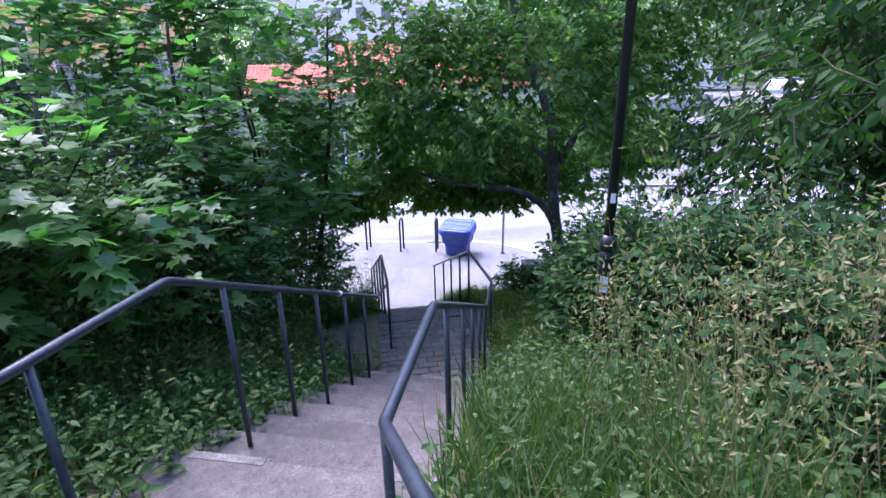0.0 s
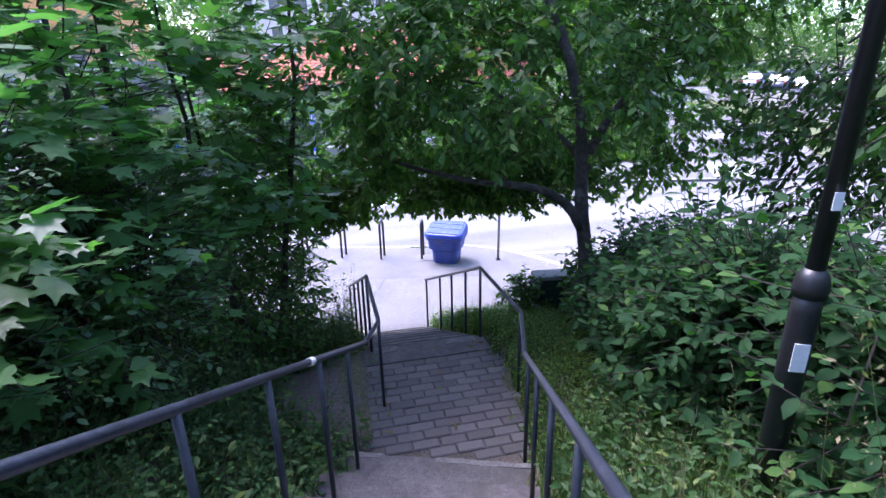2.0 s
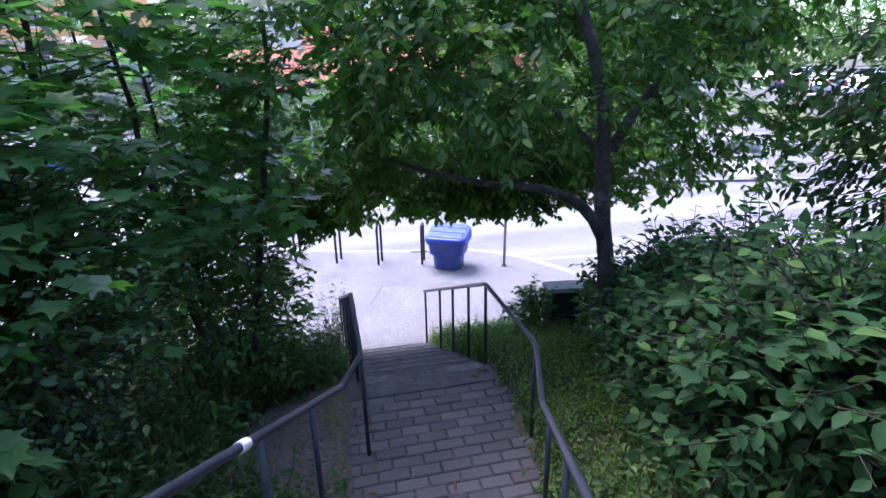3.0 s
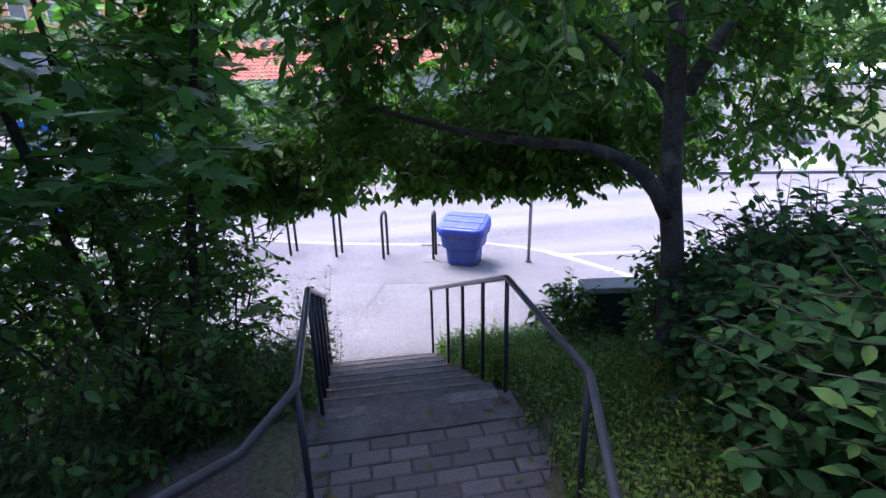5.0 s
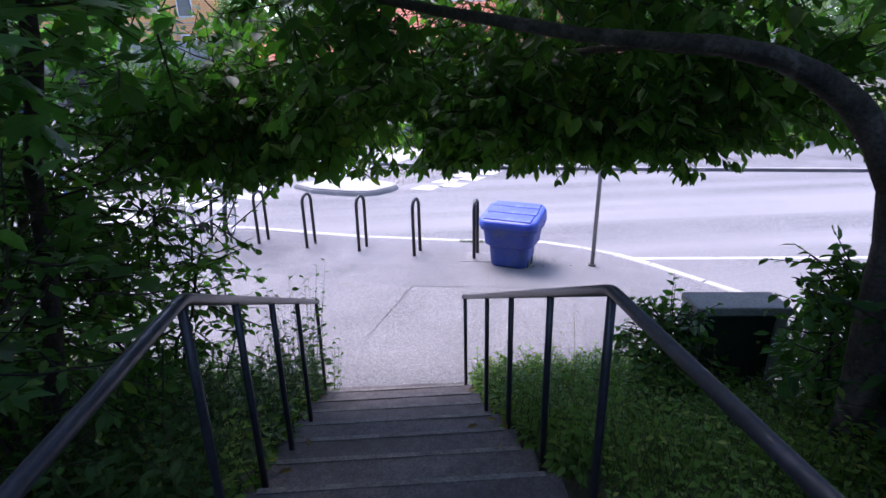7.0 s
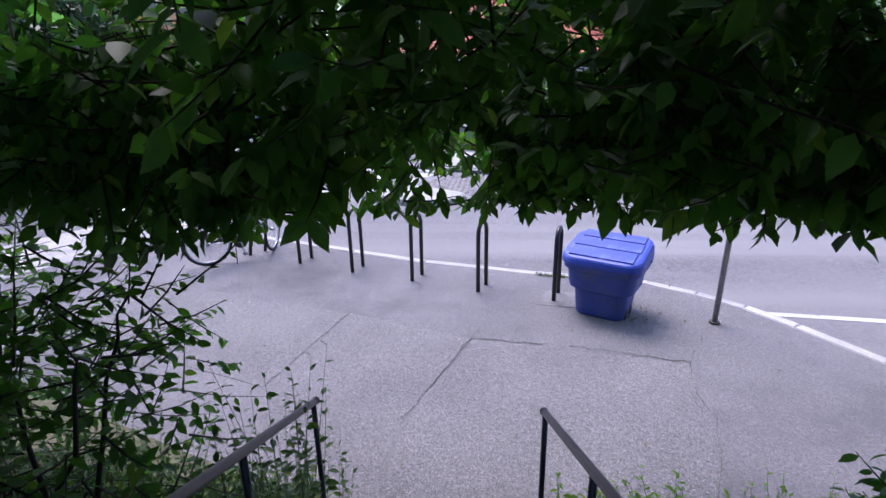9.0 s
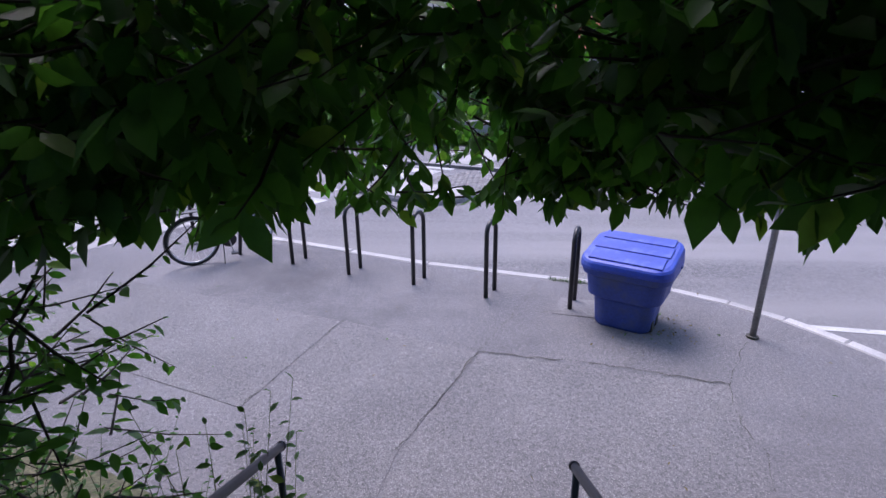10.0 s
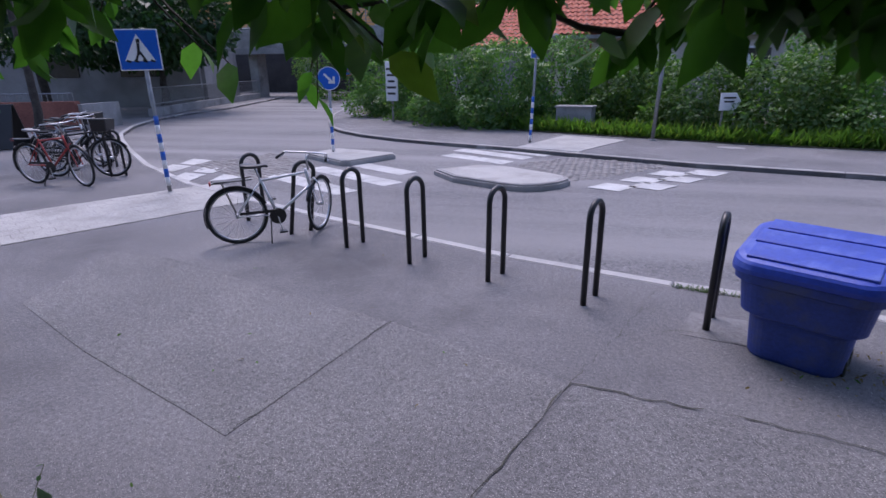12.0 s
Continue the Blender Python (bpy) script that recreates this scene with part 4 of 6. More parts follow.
def cherry_keep(p):
    x, y, z = p[:, 0], p[:, 1], p[:, 2]
    rim = np.interp(x, [-2, 0.1, 0.55, 0.7, 0.9, 1.2, 1.8, 3.6, 5], [1.76, 1.68, 1.65, 1.68, 1.7, 1.74, 1.76, 1.78, 1.9])
    near_rim = np.interp(x, [1.4, 1.48, 1.76, 1.8, 1.88, 1.92, 3.6, 5], [1.9, 1.82, 1.82, 1.98, 1.98, 1.91, 1.92, 1.94])
    low = np.where(y > 9.7, rim, np.where((x > 1.4) & (y > 9.15), near_rim, 1.88)) + np.clip(9.15 - y, 0, 3) * 0.28 + 0.03 * np.sin(x * 4.3 + y * 2.0) + 0.03 * np.sin(x * 9.1 + y)
    low = low + 0.24 * np.exp(-((0.69 * (x - 0.38) + 0.72 * (y - 10.1)) / 0.1) ** 2) * (y > 9.5)
    thin = (y > 9.75) & (np.sin(x * 5.1 + 1.7 * y + 0.6) * np.sin(z * 9.0 + y * 4.0 - x * 2.2) > 0.62)
    thin = thin | (y > 10.65 + 0.2 * np.sin(x * 3.3)) | ((x < 1.25) & (y > 9.9) & (np.sin(x * 11.0 + z * 6.0) * np.sin(y * 9.0 - z * 12.0) > 0.0))
    a, ab = np.array([1.28, 7.9, 2.3]), np.array([-0.1, 1.5, -0.66])
    k = np.clip(((p - a) @ ab) / (ab @ ab), 0, 1)
    head_room = np.linalg.norm(p - a - k[:, None] * ab, axis=1) > 0.5
    return (z > low) & ~thin & head_room & clear_way(p, 1.58)


# blobs centred above z 5 are unseen, added to shade leaves and pavement below
CHERRY = [(1.9, 9.5, 2.75, 2.5, 1.1, 0.8), (2.7, 9.0, 4.0, 2.7, 2.0, 1.4), (4.7, 9.2, 3.1, 1.5, 1.5, 1.1), (0.1, 9.7, 2.9, 1.3, 1.1, 1.0),
          (1.4, 10.4, 2.6, 2.4, 0.8, 0.8), (3.2, 10.2, 2.9, 1.5, 1.0, 0.9), (1.0, 8.4, 3.9, 1.5, 1.2, 1.2),
          (1.0, 10.4, 2.2, 2.4, 0.7, 0.55), (-0.4, 10.4, 2.15, 1.2, 0.7, 0.55), (2.6, 9.7, 2.3, 1.9, 0.7, 0.5), (1.2, 9.6, 2.3, 1.6, 0.6, 0.5), (4.2, 9.0, 2.4, 0.8, 0.7, 0.5), (2.2, 10.1, 1.95, 1.0, 0.4, 0.3), (1.6, 8.9, 5.9, 2.8, 2.0, 0.7), (3.6, 8.4, 5.9, 2.2, 1.8, 0.7), (5.2, 8.9, 5.2, 2.2, 1.6, 1.2), (-0.2, 9.0, 2.7, 1.0, 0.6, 0.6)]
lv, tw = foliage(rng, CHERRY, 9000, 12, 0.42, 0.112, OVAL, droop=0.5, flat=0.6, ratio=0.54, keep=cherry_keep, inner=0.2, clump=1.5, gap=-0.03)
TB = Vector((3.1, 7.9, 0))
trunk = [TB + Vector(o) for o in ((0.15, -0.02, 0.3), (0.13, 0, 0.9), (0.1, 0.01, 1.4), (0.04, 0.0, 1.8), (-0.03, 0, 2.2), (-0.07, 0.0, 2.6), (-0.09, -0.01, 3.0), (-0.13, 0, 3.35), (-0.3, 0.0, 3.9), (-0.46, 0.05, 4.3), (-0.7, 0.1, 5.1), (-0.9, 0.2, 6.1))]
limb_a = [TB + Vector(o) for o in ((-0.02, 0, 2.05), (-0.12, 0.02, 2.22), (-0.24, 0.04, 2.36), (-0.4, 0.05, 2.46), (-0.56, 0.06, 2.53), (-0.78, 0.08, 2.58), (-1.02, 0.12, 2.6), (-1.26, 0.2, 2.63), (-1.8, 0.5, 2.75), (-2.3, 0.9, 2.9))]
limb_b = [TB + Vector(o) for o in ((0, -0.02, 2.7), (-0.15, 0.1, 2.95), (-0.5, 0.35, 3.3), (-1.0, 0.7, 3.6), (-1.6, 1.1, 3.8))]
limb_c = [TB + Vector(o) for o in ((0, 0, 2.9), (0.3, 0.1, 3.3), (0.8, 0.25, 3.7), (1.4, 0.4, 3.9), (2.0, 0.6, 3.8))]
limb_d = [TB + Vector(o) for o in ((-0.78, 0.08, 2.57), (-0.9, 0.6, 2.6), (-1.05, 1.2, 2.58), (-1.2, 1.9, 2.5), (-1.4, 2.5, 2.28))]
cherry = plant("cherry_tree", "cherry tree with dark bark, its low crown drooping over steps", "tree", lv, tw, L_CHERRY, parts=[
    ("trunk", bark_tube(trunk, 0.098, 0.042, 16, flare=0.045), M_BARK), ("limb", bark_tube(limb_a, 0.07, 0.018), M_BARK), ("limb", bark_tube(limb_b, 0.05, 0.012, 10), M_BARK),
    ("limb", bark_tube(limb_c, 0.055, 0.012, 10), M_BARK), ("limb", bark_tube(limb_d, 0.03, 0.006, 8), M_BARK)])


# dense hanging sprays along the crown's lower rim
lv, tw = foliage(rng, [(1.2, 9.7, 2.3, 2.3, 0.6, 0.5), (-0.3, 9.9, 2.2, 1.3, 0.6, 0.5), (3.0, 9.6, 2.35, 1.4, 0.6, 0.5), (1.9, 10.5, 2.15, 2.0, 0.45, 0.45), (0.0, 10.45, 2.2, 1.5, 0.45, 0.35), (0.2, 10.15, 1.86, 0.9, 0.35, 0.22), (-0.7, 10.2, 1.88, 0.6, 0.35, 0.22), (1.2, 10.15, 1.85, 0.9, 0.35, 0.22), (2.2, 10.1, 1.84, 0.9, 0.35, 0.22)],
                 2300, 12, 0.3, 0.085, OVAL, droop=0.95, flat=0.35, ratio=0.55, keep=cherry_keep, inner=0.1)
part("lower_crown", lv, L_CHERRY, cherry)["kind"] = "stuff"
part("branchwork", tw, M_TWIG, cherry)["kind"] = "stuff"
lv, tw = foliage(rng, [(1.45, 10.2, 1.88, 0.55, 0.35, 0.2), (0.1, 10.1, 1.88, 0.55, 0.3, 0.2), (0.8, 10.2, 1.86, 0.5, 0.3, 0.2), (1.3, 10.25, 2.35, 1.1, 0.4, 0.5), (2.1, 10.0, 2.15, 0.9, 0.4, 0.4), (1.7, 10.3, 2.0, 0.7, 0.35, 0.25), (1.63, 9.42, 1.95, 0.18, 0.16, 0.26), (2.2, 9.42, 1.97, 0.32, 0.16, 0.25), (2.9, 9.4, 2.0, 0.5, 0.2, 0.25), (0.1, 9.3, 2.15, 0.7, 0.3, 0.35)], 1150, 12, 0.26, 0.085, OVAL, droop=0.9, flat=0.4, ratio=0.55, keep=cherry_keep, inner=0.1)
part("hanging_sprays", lv, L_CHERRY, cherry)["kind"] = "stuff"
part("branchwork", tw, M_TWIG, cherry)["kind"] = "stuff"


# maples on the left bank
def maple(x, y, height, spread, seed, blobs, twigs):
    g = np.random.default_rng(seed)
    z0 = float(bank_z(x, y)) - 0.1
    lv, tw = foliage(g, blobs, twigs, 9, 0.5, 0.105, MAPLE, droop=0.22, flat=0.8, ratio=1.0, keep=clear_way, inner=0.2, clump=1.1, spread=1.0)
    stems = []
    for i in range(3):
        a = seed + i * 2.1
        top = (x + spread * math.cos(a) * 0.55, y + spread * math.sin(a) * 0.4, z0 + height * (0.85 + 0.1 * i))
        stems.append(("stem", bark_tube(limb_points((x + 0.1 * math.cos(a), y + 0.1 * math.sin(a), z0), top, (0.1 * math.cos(a), 0.1 * math.sin(a), 0), 12, 0.03, seed + i), 0.045, 0.012, 9), M_BARK2))
    return plant("maple_tree", "young multi-stemmed maple with broad lobed leaves on the bank", "tree", lv, tw, L_MAPLE, group="maples on the bank", parts=stems)


maple(-0.55, 8.0, 3.9, 1.3, 21, [(-0.7, 7.9, 3.5, 1.2, 1.3, 1.2), (-0.9, 8.0, 2.2, 0.9, 1.1, 0.7), (-0.8, 7.8, 4.9, 1.2, 1.1, 0.7)], 520)
# its top blob at z 6 is out of view, added to shade the leaves below
maple(-1.6, 7.0, 3.6, 1.4, 22, [(-1.4, 6.9, 3.6, 1.1, 1.2, 1.2), (-1.3, 7.2, 2.5, 0.9, 1.0, 0.8), (-1.9, 7.2, 4.9, 1.3, 1.1, 0.7), (-1.6, 7.2, 6.0, 1.8, 1.6, 0.6)], 700)
maple(-1.5, 9.2, 3.8, 1.3, 23, [(-1.4, 9.0, 3.2, 1.3, 1.2, 1.3), (-1.6, 8.9, 5.2, 1.5, 1.2, 0.7)], 420)
maple(-3.2, 7.6, 3.6, 1.6, 24, [(-3.2, 7.4, 3.4, 1.6, 1.7, 1.5), (-3.6, 7.6, 5.0, 1.4, 1.2, 0.8)], 620)
maple(-3.4, 4.8, 2.9, 1.6, 25, [(-3.4, 5.0, 3.8, 1.2, 1.5, 1.4)], 600)
maple(-1.75, 4.3, 2.2, 0.9, 26, [(-1.45, 4.5, 3.55, 0.65, 1.0, 0.75), (-1.5, 5.6, 3.2, 0.75, 0.8, 0.9), (-1.2, 6.3, 2.6, 0.6, 0.6, 0.6)], 430)


def shrub(name, label, blobs, twigs, seed, material, shape, size, ratio=0.55, droop=0.3, flat=0.6, per=9, reach=0.35, group="", flowers=None, keep=clear_way):
    g = np.random.default_rng(seed)
    lv, tw = foliage(g, blobs, twigs, per, reach, size, shape, droop=droop, flat=flat, ratio=ratio, keep=keep, inner=0.3)
    b = np.array(blobs[0])
    z0 = float(bank_z(b[0], b[1]))
    stems = []
    for i in range(5):
        a = seed + i * 1.26
        stems.append(("stem", tube_bm(limb_points((b[0] + 0.08 * math.cos(a), b[1] + 0.08 * math.sin(a), z0 - 0.1), (b[0] + b[3] * 0.7 * math.cos(a), b[1] + b[4] * 0.7 * math.sin(a), b[2] + b[5] * 0.4),
                                                  (0, 0, 0.15), 8, 0.03, seed + i), [0.014 - 0.0013 * k for k in range(8)], 6), M_TWIG))
    t = plant(name, label, "shrub", lv, tw, material, group=group, parts=stems)
    if flowers:
        n, fsize, fm = flowers
        at, out = in_blobs(g, blobs, n, 0.92)
        ok = (out[:, 2] > -0.1) & keep(at)
        at, out = at[ok], out[ok]
        k = 5
        ang = np.arange(k) * math.tau / k
        s1 = unit(np.cross(out, np.array([[0.2, 0.3, 0.9]])))
        s2 = np.cross(out, s1)
        al = (s1[:, None] * np.cos(ang)[None, :, None] + s2[:, None] * np.sin(ang)[None, :, None] + out[:, None] * 0.2).reshape(-1, 3)
        part("blossom", leaf_mesh("blossom", np.repeat(at, k, 0), al, np.repeat(out, k, 0), fsize, fsize * 0.9, SIMPLE), fm, t)
    return t


ROSE = "wild rose bush with small leaves and few pink flowers"
for i, blobs in enumerate(([(-1.7, 5.1, 2.9, 0.8, 1.1, 1.0)], [(-1.25, 6.1, 2.5, 0.75, 0.8, 0.85)], [(-2.5, 3.9, 3.3, 1.0, 1.1, 1.1)], [(-1.9, 2.6, 3.2, 0.55, 0.8, 0.8)])):
    shrub("rose_bush", ROSE, blobs, 1300, 40 + i, L_ROSE, OVAL, 0.055, 0.6, 0.2, 0.6, 9, 0.3, "rose bushes on the bank", (9, 0.035, L_PINK))
LSH = "leafy shrub hanging over the foot of the steps"
for i, blobs in enumerate(([(-0.45, 9.0, 1.15, 0.7, 0.8, 1.1)], [(-1.7, 9.7, 1.1, 0.9, 0.55, 1.1)], [(-0.6, 7.6, 1.7, 0.75, 0.9, 0.9)], [(-1.0, 8.4, 1.5, 0.9, 0.9, 1.2)])):
    shrub("shrub", LSH, blobs, 330, 50 + i, L_CHERRY, OVAL, 0.07, 0.55, 0.45, 0.5, 9, 0.35, "shrubs on the bank")
RSH = "broad-leaved green shrub on the bank beside the handrail"
RIGHT = [(2.8, 5.6, 1.95, 0.5, 0.6, 0.6), (3.35, 6.5, 1.75, 0.7, 0.7, 0.65), (3.75, 7.4, 1.4, 0.55, 0.5, 0.5), (2.6, 4.9, 2.25, 0.5, 0.6, 0.65), (2.6, 3.7, 2.6, 0.6, 0.8, 0.65),
         (3.6, 5.3, 1.9, 0.9, 0.9, 0.65), (3.5, 3.8, 2.5, 0.9, 0.9, 0.7), (4.6, 6.6, 1.4, 0.9, 0.9, 0.55), (2.75, 2.4, 2.9, 0.7, 0.9, 0.6), (4.8, 5.0, 2.0, 1.0, 1.0, 0.75), (4.4, 7.9, 1.1, 0.8, 0.7, 0.7)]
for i, b in enumerate(RIGHT):
    shrub("shrub", RSH, [b], 760, 60 + i, L_SHRUB, OVAL, 0.088, 0.6, 0.3, 0.72, 8, 0.4, "shrubs beside the handrail")

SPR = "leafy sprouts round the foot of the cherry trunk"
for i, b in enumerate([(3.42, 8.2, 1.25, 0.3, 0.25, 0.4), (3.7, 8.1, 1.2, 0.3, 0.3, 0.45), (2.82, 8.95, 0.75, 0.12, 0.12, 0.3), (4.1, 8.9, 0.7, 0.5, 0.3, 0.4)]):
    shrub("sprouts", SPR, [b], 130, 90 + i, L_CHERRY, OVAL, 0.075, 0.55, 0.4, 0.55, 9, 0.25, "sprouts on the bank")

# overhanging tree at the bank's upper side
g = np.random.default_rng(31)
# the big blob at x 7.6 is unseen, added to shade the pavement
lv, tw = foliage(g, [(5.3, 6.4, 3.6, 1.1, 0.9, 1.4), (5.4, 5.7, 4.8, 1.4, 1.4, 1.0), (6.2, 5.0, 4.2, 1.5, 1.6, 1.5), (4.5, 3.2, 5.2, 1.0, 1.2, 0.7), (3.1, 3.3, 4.3, 0.65, 0.6, 0.55), (4.9, 6.3, 2.9, 0.7, 0.6, 0.8), (7.6, 6.8, 6.0, 2.2, 2.0, 1.8), (3.3, 4.3, 3.9, 0.5, 0.5, 0.6), (4.9, 5.6, 3.6, 0.8, 0.8, 0.9)], 6800, 11, 0.5, 0.105, OVAL, droop=0.7, flat=0.45, ratio=0.5, inner=0.25, clump=1.1, keep=clear_way)
z0 = float(bank_z(6.6, 6.2)) - 0.2
plant("elm_tree", "leafy tree overhanging the bank", "tree", lv, tw, L_ELM, parts=[
    ("trunk", bark_tube(limb_points((6.6, 6.2, z0), (6.0, 6.4, z0 + 6.0), (0.1, 0, 0), 10, 0.05, 3), 0.16, 0.05, 14, flare=0.06), M_BARK2),
    ("limb", bark_tube(limb_points((6.3, 6.3, z0 + 2.6), (4.9, 5.6, z0 + 4.6), (0, 0, 0.2), 8, 0.05, 4), 0.06, 0.015, 9), M_BARK2),
    ("limb", bark_tube(limb_points((6.3, 6.3, z0 + 3.0), (5.0, 6.8, z0 + 3.3), (0, 0, 0.3), 8, 0.05, 5), 0.05, 0.012, 9), M_BARK2)])


# ---- low plants of the bank ----
def bank_places(g, n, x0, x1, y0, y1, side_lo, side_hi):
    x, y = g.uniform(x0, x1, n), g.uniform(y0, y1, n)
    off = np.abs(x - stair_x(y))
    toe = toe_y(x)
    ok = (off > side_lo) & (off < side_hi) & (y < toe - 0.02)
    return x[ok], y[ok]


def herbs(name, label, g, x, y, height, per, size, material, shape=OVAL, ratio=0.5, lean=0.25, keep=None):
    z = bank_z(x, y) - 0.02
    base = np.stack([x, y, z], axis=1)
    n = len(x)
    h = height * (0.45 + 0.8 * g.random(n))
    tip = base + np.stack([g.normal(size=n) * lean * h, g.normal(size=n) * lean * h, h], axis=1)
    if keep is not None:
        ok = keep(tip)
        base, tip, h, n = base[ok], tip[ok], h[ok], int(ok.sum())
    k = (np.arange(per) + 1) / per
    at = base[:, None] + (tip - base)[:, None] * k[None, :, None]
    ang = np.arange(per)[None, :] * 2.4 + g.random((n, 1)) * 6
    along_ = np.stack([np.cos(ang), np.sin(ang), 0.15 + 0.5 * (k[None, :] - 0.6) + 0.2 * g.normal(size=(n, per))], axis=-1)
    normal = np.array([0, 0, 1.0]) + 0.35 * g.normal(size=(n, per, 3))
    L = (size * (0.6 + 0.7 * g.random((n, per))) * (1.15 - 0.5 * k[None, :])).ravel()
    t = tagged(new(name), label, "plants", kind="stuff")
    part("leaves", leaf_mesh("leaves", at.reshape(-1, 3), along_.reshape(-1, 3), normal.reshape(-1, 3), L, L * ratio, shape), material, t)
    part("stems", twig_mesh("stems", base, tip, np.full(n, 0.003)), M_STEM, t)
    return t


def stair_free(p):
    return np.abs(p[:, 0] - stair_x(p[:, 1])) > 0.6


g = np.random.default_rng(77)
x, y = bank_places(g, 5200, -2.6, 0.6, 0.6, 9.9, 0.58, 2.2)
soil = (x > -0.25) & (y > 6.0) & (y < 7.2)
herbs("nettles", "dense green nettles and herbs under the handrail", g, x[~soil], y[~soil], 0.38, 9, 0.075, L_HERB, keep=stair_free)
x, y = bank_places(g, 4200, 1.2, 4.5, 5.2, 9.85, 0.56, 2.4)
herbs("herbs", "low bright weeds on the bank", g, x, y, 0.27, 10, 0.042, L_WEED, keep=stair_free)
x, y = bank_places(g, 2600, 1.5, 3.6, 7.6, 9.8, 0.54, 2.2)
herbs("weeds", "bright leafy weeds at the foot of the bank", g, x, y, 0.26, 9, 0.065, L_WEED, keep=stair_free)
x, y = bank_places(g, 1100, -1.0, 0.6, 7.5, 9.85, 0.55, 1.6)
herbs("weeds", "bright leafy weeds beside the lower steps", g, x, y, 0.24, 9, 0.06, L_WEED, keep=stair_free)
x, y = bank_places(g, 2600, -2.2, 0.6, 0.6, 9.9, 0.6, 1.9)
keep_green = ~((x > -0.3) & (y > 5.9) & (y < 7.25))
x, y = x[keep_green], y[keep_green]
herbs("weeds", "small-leaved weeds under the handrail", g, x, y, 0.5, 14, 0.035, L_SHRUB, ratio=0.6, keep=stair_free)
x, y = bank_places(g, 2200, 0.6, 3.4, 0.6, 5.6, 0.72, 2.6)
herbs("herbs", "green weeds between tall grass", g, x, y, 0.35, 8, 0.07, L_HERB, keep=stair_free)
# creeper at the foot of each rail
for cx, cy in ((0.42, 9.42), (0.3, 9.2), (0.47, 9.6)):
    n = 16
    herbs("creeper", "leafy creeper climbing the handrail post", g, cx + g.normal(size=n) * 0.05, cy + g.normal(size=n) * 0.06, 0.95, 14, 0.07, L_HERB, lean=0.08)


def grass(name, label, g, x, y, height, width, material, lean=0.45):
    n = len(x)
    base = np.stack([x, y, bank_z(x, y) - 0.02], axis=1)
    L = height * (0.4 + 0.9 * g.random(n))
    al = np.stack([g.normal(size=n) * lean, g.normal(size=n) * lean, np.ones(n)], axis=1)
    nrm = np.stack([g.normal(size=n), g.normal(size=n), 0.3 * np.ones(n)], axis=1)
    ok = stair_free(base + al * L[:, None] * 0.8)
    t = tagged(new(name), label, "grass", kind="stuff")
    part("blades", leaf_mesh("blades", base[ok], al[ok], nrm[ok], L[ok], np.full(int(ok.sum()), width), BLADE), material, t)
    return t


x, y = bank_places(g, 15000, 0.4, 3.0, 0.6, 5.6, 0.62, 1.9)
near = y < 3.2
grass("tall_grass", "tall green grass beside the handrail", g, x[near], y[near], 0.5, 0.008, L_GRASS)
grass("grass", "shorter grass below the shrubs", g, x[~near], y[~near], 0.3, 0.008, L_GRASS)
x, y = bank_places(g, 7000, 1.4, 4.0, 5.4, 9.9, 0.56, 1.6)
grass("grass", "short grass along the steps", g, x, y, 0.24, 0.006, L_GRASS)
x, y = bank_places(g, 5000, -1.6, 0.6, 1.0, 9.9, 0.58, 1.5)
keep_green = ~((x > -0.3) & (y > 5.9) & (y < 7.25))
x, y = x[keep_green], y[keep_green]
grass("grass", "grass tufts along the steps", g, x, y, 0.26, 0.006, L_GRASS)


def seed_grass(g, x, y, height, big=1.0):
    n = len(x)
    base = np.stack([x, y, bank_z(x, y)], axis=1)
    h = height * (0.7 + 0.5 * g.random(n))
    tip = base + np.stack([g.normal(size=n) * 0.22 * h, g.normal(size=n) * 0.22 * h, h], axis=1)
    ok = stair_free(tip) & clear_way(tip)
    base, tip, n = base[ok], tip[ok], int(ok.sum())
    t = tagged(new("dry_grass"), "dry straw-coloured grass with fluffy seed heads", "grass", kind="stuff")
    part("stalks", twig_mesh("stalks", base, tip, np.full(n, 0.0022)), L_DRY, t)
    per = 40
    k = 0.72 + 0.3 * g.random((n, per))
    at = base[:, None] + (tip - base)[:, None] * k[..., None] + g.normal(size=(n, per, 3)) * 0.028 * big * (1.15 - k)[..., None] * 3
    al = unit(g.normal(size=(n * per, 3)) + np.array([0, 0, 0.8]))
    L = (0.007 + 0.008 * g.random(n * per)) * big
    part("seed_heads", leaf_mesh("seed_heads", at.reshape(-1, 3), al, g.normal(size=(n * per, 3)), L, L * 0.4, SIMPLE), L_DRY, t)


x, y = bank_places(g, 90, 0.7, 2.6, 1.6, 4.0, 0.85, 2.2)
seed_grass(g, x, y, 0.66)
x, y = bank_places(g, 50, 1.1, 2.2, 1.7, 3.2, 1.1, 2.4)
seed_grass(g, x, y, 0.85, 1.7)
x, y = bank_places(g, 30, 1.6, 3.0, 7.6, 9.7, 0.7, 1.6)
seed_grass(g, x, y, 0.6)
x, y = bank_places(g, 46, 1.15, 2.3, 1.75, 2.9, 1.2, 2.6)
seed_grass(g, x, y, 1.0, 2.4)

# trodden bare soil beside the landing
gx, gy = np.meshgrid(np.linspace(-0.42, 0.5, 24), np.linspace(5.8, 7.3, 36))
lump = np.array([noise.noise(Vector((a * 4, b * 4, 0.5))) + 0.5 * noise.noise(Vector((a * 14, b * 14, 0.5))) for a, b in zip(gx.ravel(), gy.ravel())])
rim = np.minimum(np.minimum(gx.ravel() + 0.42, 0.5 - gx.ravel()) * 4, np.minimum(gy.ravel() - 5.8, 7.3 - gy.ravel()) * 4)
